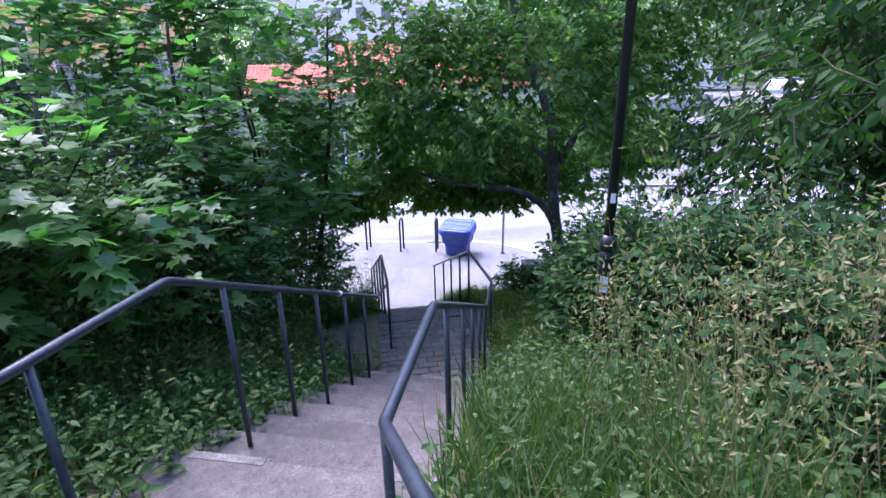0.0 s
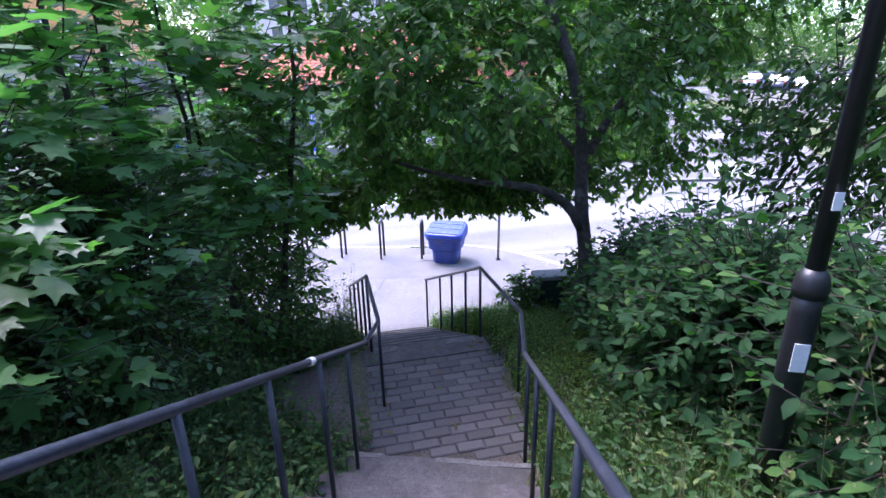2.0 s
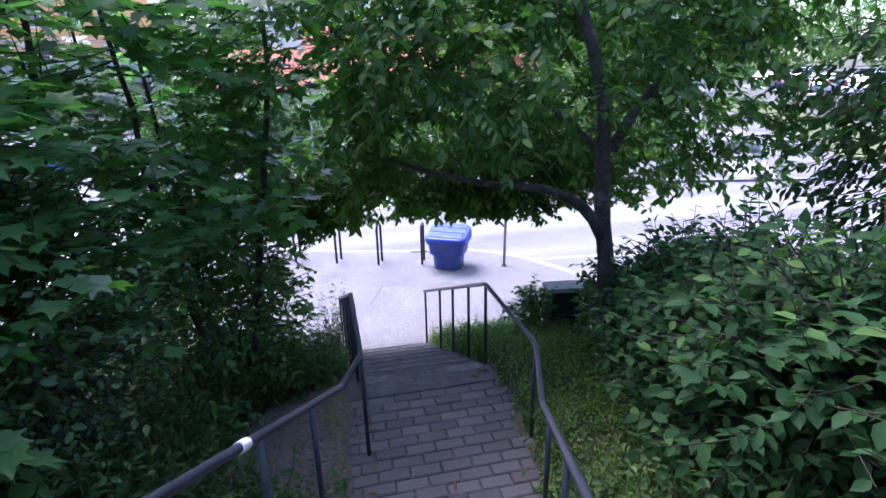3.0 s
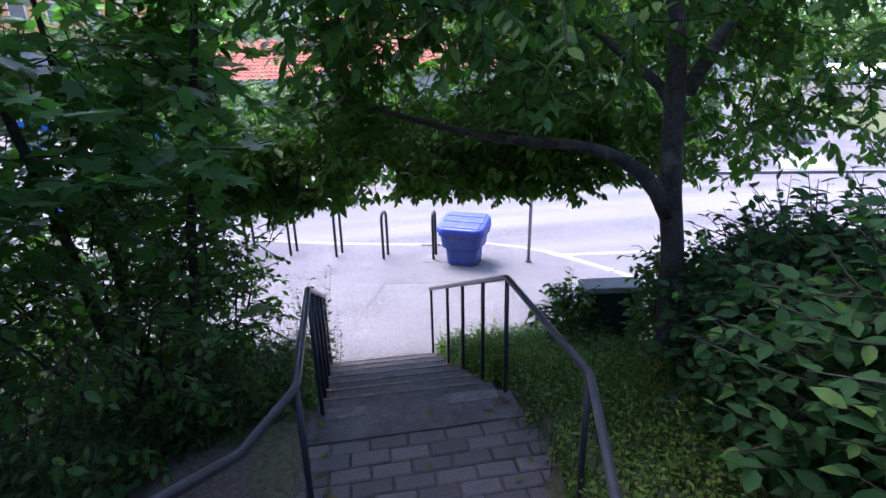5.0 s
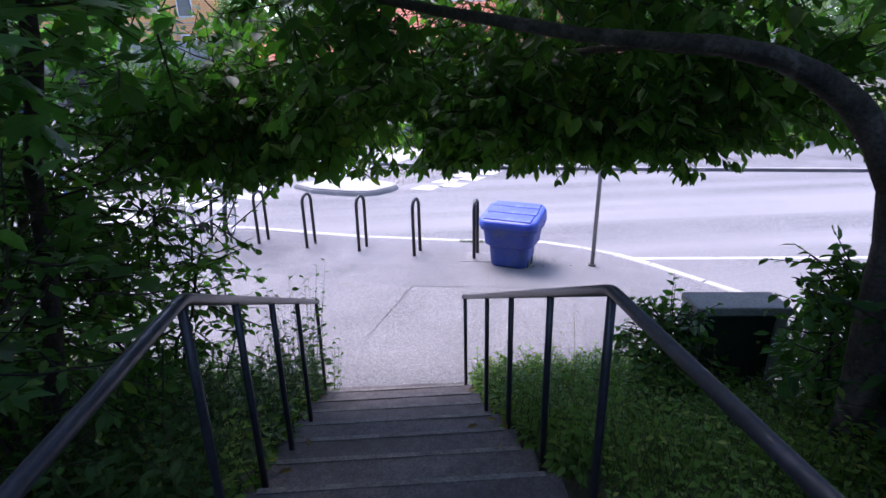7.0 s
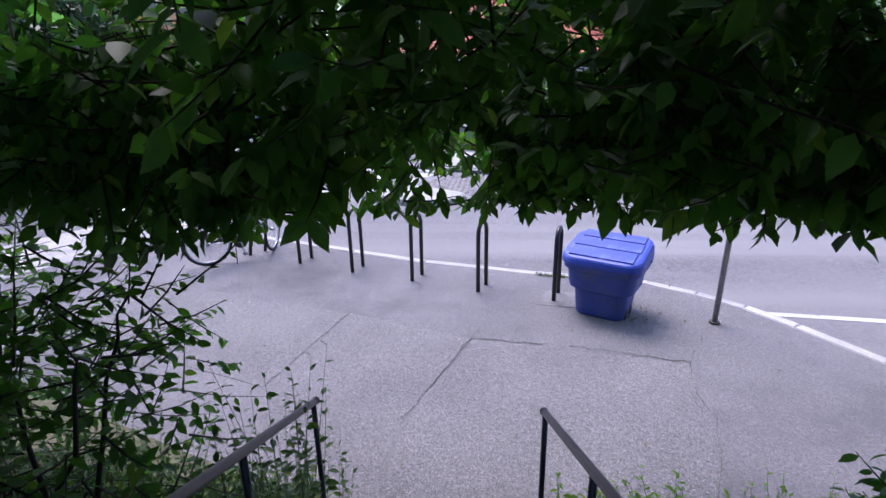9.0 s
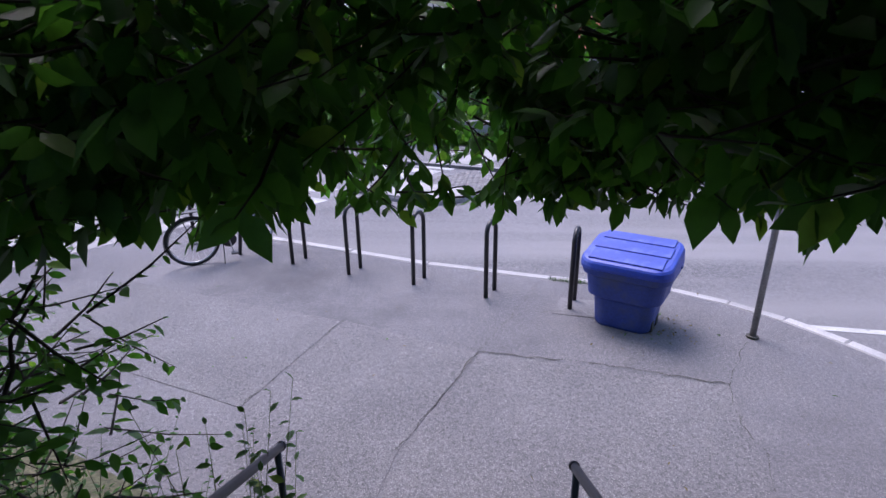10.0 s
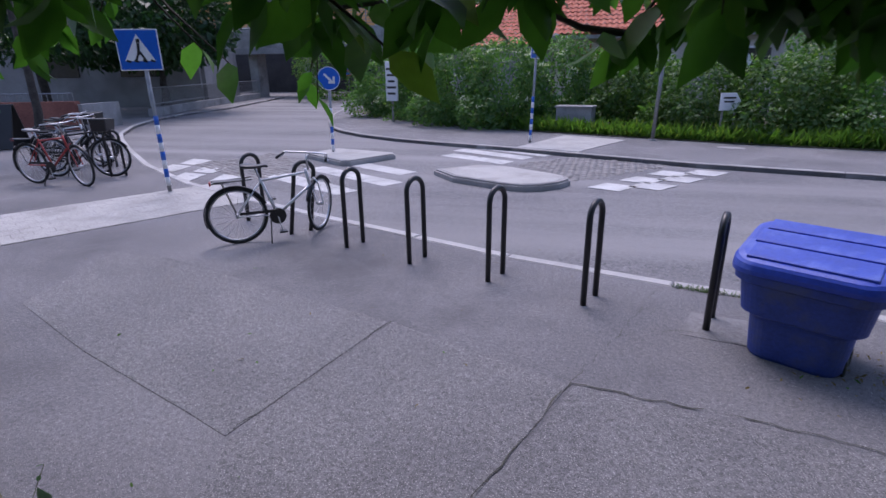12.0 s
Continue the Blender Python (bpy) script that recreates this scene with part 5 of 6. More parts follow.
gz = bank_z(gx.ravel(), gy.ravel()) + np.clip(rim, 0, 1) * 0.03 + lump * 0.012 - 0.012
ids = np.arange(24 * 36).reshape(36, 24)
tagged(part("soil", raw_mesh("soil", np.stack([gx.ravel(), gy.ravel(), gz], axis=1), [np.stack([ids[:-1, :-1], ids[:-1, 1:], ids[1:, 1:], ids[1:, :-1]], axis=-1).reshape(-1, 4)]), M_SOIL, smooth=True), "bare trodden soil beside the brick landing", "soil", kind="structure")

# fallen leaves and litter on the way down
n = 90
x = g.uniform(0.3, 1.7, n)
y = g.uniform(5.9, 9.7, n)
edge = g.random(n) < 0.75
x = np.where(edge, np.where(g.random(n) < 0.55, g.uniform(0.36, 0.62, n), g.uniform(1.55, 1.72, n)), x)
zz = np.where(y < 7.3, 1.188, np.maximum(1.186 - 0.146 * np.ceil((y - 7.32) / 0.322), 0.014)) + 0.012
al = np.stack([g.normal(size=n), g.normal(size=n), 0.1 * g.normal(size=n)], axis=1)
fl = tagged(new("fallen_leaves"), "scattered fallen leaves on the steps and bricks", "leaves", kind="stuff")
part("leaves", leaf_mesh("leaves", np.stack([x, y, zz], axis=1), al, np.array([[0, 0, 1.0]]) + 0.25 * g.normal(size=(n, 3)), 0.05 + 0.04 * g.random(n), 0.03, OVAL), L_DEAD, fl)


# ---- hedge and far green ----
def far_bush(name, label, category, blobs, n, size, seed, material, group="", flowers=0, trunk_h=0.0):
    g = np.random.default_rng(seed)
    at, out = in_blobs(g, blobs, n, 0.72)
    hold = np.array([noise.noise(Vector(p) * 0.9) for p in at]) > -0.25
    at, out = at[hold], out[hold]
    ok = at[:, 2] > 0.03
    at, out = at[ok], out[ok]
    m = len(at)
    L = size * (0.6 + 0.8 * g.random(m))
    t = thing(name, label, category, group)
    part("crown", leaf_mesh("crown", at, out * 0.5 + g.normal(size=(m, 3)) * 0.7 + np.array([0, 0, -0.3]), out * 0.7 + np.array([0, 0, 0.7]) + 0.5 * g.normal(size=(m, 3)), L, L * 0.62, OVAL if size < 0.2 and n < 9000 else SIMPLE), material, t)
    b = blobs[0]
    if trunk_h:
        part("trunk", bark_tube(limb_points((b[0], b[1], -0.1), (b[0] + 0.2, b[1], trunk_h), (0.1, 0, 0), 8, 0.05, seed), 0.2, 0.1, 10, flare=0.06), M_BARK2, t)
        for i in range(3):
            a = seed + i * 2.1
            part("limb", bark_tube(limb_points((b[0] + 0.15, b[1], trunk_h * 0.9), (b[0] + b[3] * 0.6 * math.cos(a), b[1] + b[4] * 0.6 * math.sin(a), b[2] + b[5] * 0.3), (0, 0, 0.2), 6, 0.05, seed + i), 0.09, 0.03, 7), M_BARK2, t)
    else:
        part("branchwork", twig_mesh("branchwork", np.array([[b[0], b[1], 0.0]]) + g.normal(size=(30, 3)) * np.array([0.5, 0.3, 0]), b[:3] + unit(g.normal(size=(30, 3))) * np.array(b[3:]) * 0.75, np.full(30, 0.012)), M_TWIG, t)
    if flowers:
        p, o = in_blobs(g, blobs, flowers, 0.96)
        ok = (o[:, 2] > 0.05) & (p[:, 2] > 0.6)
        p, o = p[ok], o[ok]
        k = 14
        q = np.repeat(p, k, 0) + g.normal(size=(len(p) * k, 3)) * np.array([0.07, 0.07, 0.015])
        part("blossom", leaf_mesh("blossom", q, g.normal(size=q.shape), np.array([[0, 0, 1.0]]) + 0.3 * g.normal(size=q.shape), 0.05, 0.05, SIMPLE), L_FLOWER, t)
    return t


HEDGE = [(-6.4, 29.6), (-4.6, 28.3), (-2.9, 26.6), (-1.1, 25.9), (0.2, 27.0), (2.6, 26.3), (4.0, 24.8), (5.9, 24.1), (8.0, 23.5), (10.2, 23.0), (12.2, 23.0), (2.0, 27.8), (7.5, 26.0)]
for i, (hx, hy) in enumerate(HEDGE):
    tall = (1.2, 1.4, 1.5, 1.45, 1.5, 1.15, 1.1, 1.1, 1.4, 1.3, 1.3, 1.3, 1.5)[i]
    far_bush("elder_bush", "dense green elder bush with flat white flower heads" if i in (1, 2, 3, 4, 8, 12) else "dense green bush along the pavement", "bush",
             [(hx, hy, tall * 0.8, 1.25, 1.1, tall), (hx + 0.7, hy + 0.2, tall * 1.25, 0.5, 0.5, tall * 0.75), (hx - 0.8, hy, tall * 1.1, 0.45, 0.5, tall * 0.7), (hx - 0.5, hy - 0.7, 0.5, 1.0, 0.7, 0.6), (hx + 0.6, hy - 0.6, 0.45, 0.9, 0.7, 0.55)], 8600, 0.105, 100 + i, L_FAR if i in (5, 6, 7, 10) else L_HEDGE, "bushes across the road", 110 if i in (1, 2, 3, 4, 8, 12) else 0)
for i, (x, y, r, h) in enumerate([(13.4, 23.4, 1.5, 2.2), (12.6, 27.5, 2.2, 3.6), (-13.5, 41.0, 3.0, 4.0)]):
    far_bush("bush", "pale green roadside bush", "bush", [(x, y, h * 0.5, r, r, h * 0.55)], 6500, 0.15, 140 + i, L_FAR)
g = np.random.default_rng(52)
n = 5200
x = g.uniform(-3.2, 13.5, n)
y = np.interp(x, [-4.2, 0.3, 2.6, 5.0, 7.8, 13.2], [27.0, 24.5, 23.6, 22.65, 21.95, 21.1]) + 0.1 + np.abs(g.normal(size=n)) * 0.3
verge = tagged(new("verge_weeds"), "bright grass and weeds along the foot of the hedge", "weeds", kind="stuff")
al = np.stack([g.normal(size=n) * 0.6, g.normal(size=n) * 0.6 - 0.2, np.ones(n)], axis=1)
part("leaves", leaf_mesh("leaves", np.stack([x, y, np.full(n, 0.0)], axis=1), al, g.normal(size=(n, 3)), 0.15 + 0.4 * g.random(n), 0.05, OVAL), L_WEED, verge)
TREES = [(-20.5, 27.0, 5.5, 8.5, L_IVY), (-18.6, 31.5, 3.8, 7.5, L_IVY), (-26.0, 36.0, 5.0, 9.0, L_HEDGE), (10.5, 36.0, 4.0, 9.0, L_FAR), (16.5, 40.0, 4.5, 10.0, L_FAR), (-7.0, 46.0, 4.0, 9.0, L_FAR), (24.0, 52.0, 5.5, 11.0, L_FAR), (44.0, 56.0, 6.0, 12.0, L_FAR), (33.0, 60.0, 6.0, 13.0, L_FAR), (54.0, 50.0, 6.5, 13.0, L_HEDGE), (60.0, 36.0, 6.0, 12.0, L_FAR), (40, 30, 4.5, 10.0, L_FAR)]
for i, (x, y, r, h, lm) in enumerate(TREES):
    far_bush("tree", "full green broadleaf tree behind the street", "tree", [(x, y, h * 0.62, r, r * 0.9, h * 0.38), (x - r * 0.5, y - r * 0.3, h * 0.5, r * 0.6, r * 0.6, h * 0.25), (x + r * 0.5, y, h * 0.5, r * 0.6, r * 0.6, h * 0.22)], 11000, 0.32, 160 + i, lm, "trees behind the street", 0, h * 0.4)
# woods on the horizon
g = np.random.default_rng(5)
at, out = in_blobs(g, [(-70 + 16 * i, 96 + 6 * (i % 3), 5, 11, 6, 8 + 2 * (i % 2)) for i in range(13)], 16000, 0.85)
tagged(part("far_woods", leaf_mesh("far_woods", at, g.normal(size=at.shape), out + np.array([0, 0, 0.6]), 1.3, 0.9, SIMPLE), L_FAR), "green woods in the distance", "woods", kind="stuff")


# litter on the pavement, and grass in the kerb's joint
g = np.random.default_rng(91)
n = 110
x = np.concatenate([g.uniform(-4, 4, 50), 2.95 + g.normal(size=35) * 0.12, 2.7 + g.normal(size=25) * 0.35])
y = np.concatenate([g.uniform(10.2, 14.5, 50), 12.5 + g.normal(size=35) * 0.16, 12.25 + g.normal(size=25) * 0.12])
lit = tagged(new("litter"), "tiny dry leaves and crumbs on the pavement", "litter", kind="stuff")
al = np.stack([g.normal(size=n), g.normal(size=n), 0.25 * np.abs(g.normal(size=n))], axis=1)
part("leaves", leaf_mesh("leaves", np.stack([x, y, np.full(n, 0.012)], axis=1), al, np.array([[0, 0, 1.0]]) + 0.5 * g.normal(size=(n, 3)), 0.02 + 0.025 * g.random(n), 0.014, OVAL), L_DEAD, lit)
n = 260
k = np.concatenate([g.uniform(0, 1, 180), g.uniform(0.2, 0.6, 80)])
base = np.stack([2.0 + 0.6 * k, 13.575 - 0.13 * k + g.normal(size=n) * 0.012, np.full(n, 0.0)], axis=1)
tuft = tagged(new("grass"), "short grass growing along the kerb joint", "grass", kind="stuff")
part("blades", leaf_mesh("blades", base, np.stack([g.normal(size=n) * 0.7, g.normal(size=n) * 0.7, np.ones(n)], axis=1), g.normal(size=(n, 3)), 0.03 + 0.03 * g.random(n), 0.005, BLADE), L_GRASS, tuft)


# ---- bicycles ----
def bicycle(name, label, paint, m, steer=0.0, rack=True, saddle=M_BLACK, basket=False):
    """A city bicycle; rear axle at x = 0, front axle at x = 1.05, standing on z = 0."""
    b = thing(name, label, "bicycle", "parked bicycles", m=m)
    R = 0.335

    def wheel(cx, parent, mm):
        w = part("wheel", ring_bm(R - 0.015, 0.019, 36, 7), M_TYRE, parent, m=mm, smooth=True)
        part("rim", ring_bm(R - 0.042, 0.011, 36, 5), M_CHROME, w, smooth=True)
        part("hub", tube_bm([(0, -0.04, 0), (0, 0.04, 0)], 0.022, 10), M_CHROME, w, smooth=True)
        bm = bmesh.new()
        for i in range(18):
            a = i * math.tau / 18
            tube_bm([(0.02 * math.cos(a + 0.9), 0.02 * (1 if i % 2 else -1), 0.02 * math.sin(a + 0.9)), ((R - 0.045) * math.cos(a), 0, (R - 0.045) * math.sin(a))], 0.0014, 3, bm, cap=False)
        part("spokes", bm, M_CHROME, w)
        return w
    wheel(0, b, pose(0, 0, R))
    bb, seat_top, head_lo, head_hi = (0.44, 0, 0.30), (0.27, 0, 0.80), (0.84, 0, 0.62), (0.80, 0, 0.80)

    def tube(nm, pts, r, material, sides=8, parent=None, smooth=True):
        return part(nm, tube_bm(pts, r, sides), material, parent or b, smooth=smooth)
    tube("top_tube", [(0.30, 0, 0.72), (0.80, 0, 0.78)], 0.015, paint)
    tube("down_tube", [bb, head_lo], 0.018, paint)
    tube("seat_tube", [bb, (0.29, 0, 0.75)], 0.016, paint)
    tube("head_tube", [head_lo, (0.80, 0, 0.82)], 0.019, paint)
    for y in (-0.05, 0.05):
        tube("chain_stay", [(0, y, R), bb], 0.009, paint)
        tube("seat_stay", [(0, y, R), (0.29, 0, 0.72)], 0.008, paint)
    tube("seat_post", [(0.29, 0, 0.74), (0.25, 0, 0.87)], 0.013, M_CHROME)
    bm = bmesh.new()
    loft(bm, [[bm.verts.new((x, wy * sy, z)) for sy, z in ((-1, zt - 0.03), (-1, zt), (1, zt), (1, zt - 0.03))] for x, wy, zt in ((0.10, 0.06, 0.92), (0.16, 0.085, 0.915), (0.24, 0.06, 0.905), (0.36, 0.02, 0.905), (0.39, 0.012, 0.895))])
    bmesh.ops.bevel(bm, geom=list(bm.edges), offset=0.008, segments=1, affect="EDGES")
    part("saddle", bm, saddle, b, smooth=True)
    fr = part("fork", tube_bm([(0, 0.045, 0), (-0.12, 0.045, 0.30), (-0.13, 0, 0.36)], 0.009, 7), paint, b, m=pose(1.05, 0, R, 0, 0, 0))
    piv = Matrix.Translation((0.86, 0, 0)) @ pose(0, 0, 0, 0, 0, steer) @ Matrix.Translation((-0.86, 0, 0))
    fr.matrix_basis = piv @ pose(1.05, 0, R)
    part("fork_blade", tube_bm([(0, -0.045, 0), (-0.12, -0.045, 0.30), (-0.13, 0, 0.36)], 0.009, 7), paint, b, m=piv @ pose(1.05, 0, R))
    wheel(1.05, b, piv @ pose(1.05, 0, R))
    part("stem", tube_bm([(0.80, 0, 0.82), (0.775, 0, 0.97), (0.83, 0, 1.0)], 0.012, 8), M_CHROME, b, m=piv, smooth=True)
    hb = part("handlebar", tube_bm([(0.66, -0.29, 0.98), (0.76, -0.25, 1.02), (0.83, -0.08, 1.01), (0.83, 0.08, 1.01), (0.76, 0.25, 1.02), (0.66, 0.29, 0.98)], 0.011, 8), M_CHROME, b, m=piv, smooth=True)
    for s in (-1, 1):
        part("grip", tube_bm([(0.64, s * 0.297, 0.972), (0.745, s * 0.257, 1.015)], 0.016, 8), M_BLACK, hb, smooth=True)
        part("brake_lever", tube_bm([(0.75, s * 0.25, 1.0), (0.70, s * 0.30, 0.955)], 0.005, 5), M_CHROME, hb)
    for arc, mm, nm in (((20, 200), pose(0, 0, R), "mudguard"), ((30, 160), piv @ pose(1.05, 0, R), "mudguard")):
        bm = bmesh.new()
        rows = []
        for i in range(15):
            a = radians(arc[0] + (arc[1] - arc[0]) * i / 14)
            rows.append([bm.verts.new(((R + o) * math.cos(a), y, (R + o) * math.sin(a))) for y, o in ((-0.028, 0.008), (0, 0.022), (0.028, 0.008), (0, 0.018))])
        loft(bm, rows)
        part(nm, bm, M_BLACK, b, m=mm, smooth=True)
    part("crank", tube_bm([(0.44, -0.07, 0.30), (0.47, -0.09, 0.14)], 0.009, 6), M_CHROME, b)
    part("pedal", box_bm((0.09, 0.08, 0.02), (0.475, -0.13, 0.135), 0.005), M_BLACK, b)
    part("crank", tube_bm([(0.44, 0.07, 0.30), (0.41, 0.09, 0.46)], 0.009, 6), M_CHROME, b)
    part("pedal", box_bm((0.09, 0.08, 0.02), (0.405, 0.13, 0.465), 0.005), M_BLACK, b)
    part("chainring", tube_bm([(0.44, -0.055, 0.30), (0.44, -0.048, 0.30)], 0.095, 22), M_BLACK, b)
    part("chain_guard", box_bm((0.42, 0.01, 0.035), (0.24, -0.06, 0.37), 0.006), M_BLACK, b)
    part("kickstand", tube_bm([(0.36, -0.06, 0.30), (0.33, -0.17, 0.01)], 0.008, 6), M_BLACK, b)
    if rack:
        part("carrier", tube_bm([(-0.22, -0.06, 0.74), (0.2, -0.06, 0.76)], 0.006, 5), M_BLACK, b)
        part("carrier", tube_bm([(-0.22, 0.06, 0.74), (0.2, 0.06, 0.76)], 0.006, 5), M_BLACK, b)
        part("carrier_plate", box_bm((0.3, 0.1, 0.012), (-0.05, 0, 0.75), 0.004), M_BLACK, b)
        for y in (-0.065, 0.065):
            part("carrier_stay", tube_bm([(0, y, R), (-0.12, y, 0.74)], 0.005, 5), M_BLACK, b)
        part("rear_light", box_bm((0.02, 0.06, 0.04), (-0.235, 0, 0.73), 0.006), M_RED, b)
    if basket:
        part("basket", box_bm((0.24, 0.32, 0.22), (1.0, 0, 0.9), 0.02, taper=(1.15, 1.15)), M_BLACK, b, m=piv)
    return b


bicycle("bicycle", "silver city bicycle with black mudguards, leaning on a hoop", M_SILVER, pose(-2.28, 13.85, 0, 4, 0, 37) @ Matrix.Scale(0.92, 4), steer=56)
bicycle("bicycle", "red and black bicycle with a pale saddle, parked on the pavement", M_RED, pose(-7.65, 15.98, 0, 4, 0, 1), steer=-14, saddle=M_GALV)
bicycle("bicycle", "black bicycle with a front basket, parked among others", M_BLACK, pose(-7.88, 16.55, 0, -3, 0, 9), steer=12, basket=True)
bicycle("bicycle", "black ladies' bicycle with a carrier, parked among others", M_BLACK, pose(-8.4, 16.95, 0, 3, 0, 8), steer=-20)
bicycle("bicycle", "silver bicycle parked at the back of the row", M_SILVER, pose(-9.0, 17.35, 0, -2, 0, 10), steer=15)
bicycle("bicycle", "dark bicycle with a basket at the back of the row", M_BLACK, pose(-9.3, 17.8, 0, 2, 0, 6), steer=10, basket=True, rack=False)


# ---- house across the road ----
def tiled_roof(x0, x1, y0, y1, z0, z1, parent):
    """A slope of wavy clay tiles rising from y0 to y1."""
    nx, rows = int((x1 - x0) / 0.045), int(math.hypot(y1 - y0, z1 - z0) / 0.33)
    xs = np.linspace(x0, x1, nx)
    wave = 0.03 * np.sin((xs - x0) * math.tau / 0.225)
    verts, faces = [], []
    for r in range(rows):
        for k, lift in ((r / rows, 0.035), ((r + 1.06) / rows, 0.0)):
            verts.append(np.stack([xs, np.full(nx, y0 + (y1 - y0) * k), z0 + (z1 - z0) * k + wave + lift], axis=1))
        a = (2 * r) * nx + np.arange(nx - 1)
        faces.append(np.stack([a, a + 1, a + nx + 1, a + nx], axis=1))
    ob = part("tiles", raw_mesh("tiles", np.concatenate(verts), [np.concatenate(faces)]), M_TILE, parent, "wavy red clay tiles")
    ob["kind"] = "stuff"
    return ob


def wall_slab(nm, a, b, z0, z1, thick, material, parent):
    a, b = Vector((*a, 0)), Vector((*b, 0))
    d = b - a
    ang = math.degrees(math.atan2(d.y, d.x))
    return part(nm, box_bm((d.length, thick, z1 - z0), (d.length / 2, 0, (z0 + z1) / 2), 0.01), material, parent, m=pose(a.x, a.y, 0, 0, 0, ang))


house = thing("house", "low grey rendered house with a red tiled roof behind the hedge", "house")
wall_slab("wall", (0.1, 32.4), (12.0, 32.0), 0, 2.9, 0.3, M_PLASTER, house)
wall_slab("wall", (0.1, 32.4), (0.3, 40.5), 0, 2.9, 0.3, M_PLASTER, house)
wall_slab("wall", (12.0, 32.1), (12.2, 40.5), 0, 2.9, 0.3, M_PLASTER, house)
wall_slab("wall", (0.3, 40.5), (12.2, 40.5), 0, 2.9, 0.3, M_PLASTER, house)
roof = part("roof", box_bm((12.8, 0.14, 0.14), (6.1, 31.75, 2.84), 0.01), M_CONCDARK, house, "dark eaves board")
tiled_roof(-0.3, 12.5, 31.6, 36.4, 2.95, 5.8, roof)
tiled_roof(-0.3, 12.5, 41.2, 36.4, 2.95, 5.8, roof)
bm = bmesh.new()
for x in (0.15, 12.05):
    vs = [bm.verts.new((x, y, z)) for y, z in ((32.3, 2.85), (40.5, 2.85), (36.4, 5.65))]
    bm.faces.new(vs)
part("gable", bm, M_PLASTER, house)
win = part("window", box_bm((1.5, 0.12, 1.1), (3.9, 32.2, 2.0), 0.02), M_REDBRICK, house, "boarded brown window")
for i in range(4):
    part("bar", box_bm((1.5, 0.04, 0.05), (3.9, 32.1, 1.35 + 0.12 * i), 0.005), M_WHITE, win)
for x, w in ((7.2, 1.2), (10.0, 1.4)):
    w_ = part("window", box_bm((w, 0.1, 1.2), (x, 32.05, 1.8), 0.02), M_WHITE, house)
    part("pane", box_bm((w - 0.16, 0.03, 1.04), (x, 31.985, 1.8)), M_GLASS, w_)
bm = bmesh.new()
_r = random.Random(4)
for i in range(9):
    box_bm((0.06, 0.008, 0.42), (0.55 + 0.16 * i, 32.215 - 0.005 * i, 2.2 + 0.1 * (i % 3)), 0, bm, Euler((0, radians(_r.uniform(-40, 40)), 0)).to_matrix())
for i in range(6):
    box_bm((0.05, 0.008, 0.3), (0.9 + 0.15 * i, 32.21 - 0.005 * i, 1.75), 0, bm, Euler((0, radians(_r.uniform(-60, 60)), 0)).to_matrix())
part("graffiti", bm, M_RED, house, "red scrawled paint")
wing = thing("shed", "low wing with a red tiled roof beside the house", "shed")
wall_slab("wall", (-5.2, 33.0), (-0.15, 32.9), 0, 2.6, 0.3, M_CONCDARK, wing)
wall_slab("wall", (-5.2, 33.0), (-5.1, 38.0), 0, 2.6, 0.3, M_CONCDARK, wing)
wr = part("roof", box_bm((5.6, 0.12, 0.12), (-2.7, 32.6, 2.5), 0.01), M_CONCDARK, wing, "dark eaves board")
tiled_roof(-5.5, -0.35, 32.5, 36.0, 2.62, 4.6, wr)


def arrow_board(name, x, y, z, w, h, yaw, label, rows):
    b = thing(name, label, "sign", m=pose(x, y, 0, 0, 0, yaw))
    for sx in (-w * 0.3, w * 0.3):
        part("leg", tube_bm([(sx, 0.03, 0), (sx, 0.03, z)], 0.025, 8), M_GALV, b)
    bm = bmesh.new()
    out = [(-w / 2, -h / 2), (w / 2 - h * 0.35, -h / 2), (w / 2, 0), (w / 2 - h * 0.35, h / 2), (-w / 2, h / 2)]
    f = [bm.verts.new((px, -0.012, z + pz)) for px, pz in out]
    k = [bm.verts.new((px, 0.012, z + pz)) for px, pz in out]
    bm.faces.new(f)
    bm.faces.new(k[::-1])
    for i in range(5):
        bm.faces.new((f[i], k[i], k[(i + 1) % 5], f[(i + 1) % 5]))
    bmesh.ops.recalc_face_normals(bm, faces=bm.faces)
    board = part("board", bm, M_WHITE, b)
    bm = bmesh.new()
    for i in range(rows):
        box_bm((w * (0.6 - 0.12 * (i % 2)), 0.004, h * 0.1), (-w * 0.08, -0.018, z + h * (0.22 - 0.22 * i)), 0, bm)
    part("bars", bm, M_SIGNBLACK, board)


arrow_board("arrow_sign", 5.75, 29.0, 1.86, 1.25, 0.42, -2, "white arrow-shaped board above the hedge", 3)
arrow_board("arrow_sign", 4.55, 23.3, 0.92, 0.5, 0.4, 15, "small tilted white arrow sign in the hedge", 2)
ub = thing("utility_cabinet", "scuffed grey metal utility cabinet at the hedge", "utility cabinet", m=pose(1.0, 25.0, 0.0, 0, 0, -14))
part("body", box_bm((1.0, 0.5, 0.66), (0, 0, 0.33), 0.015), M_GREYBOX, ub)
part("cover", box_bm((1.06, 0.56, 0.05), (0, 0, 0.685), 0.015), M_GREYBOX, ub)
for z in (0.22, 0.5):
    part("seam", box_bm((0.96, 0.01, 0.012), (0, -0.253, z)), M_CONCDARK, ub)
tagged(part("lawn", slab_bm([(-8.6, 31.2), (-4.2, 27.0), (0.3, 24.5), (2.6, 23.6), (5.0, 22.65), (7.8, 21.95), (13.2, 21.1), (15.5, 26), (24, 46), (24, 59), (-12, 59)], 0.02, 0.05), M_GROUND), "earth under the hedge", "ground", kind="structure")

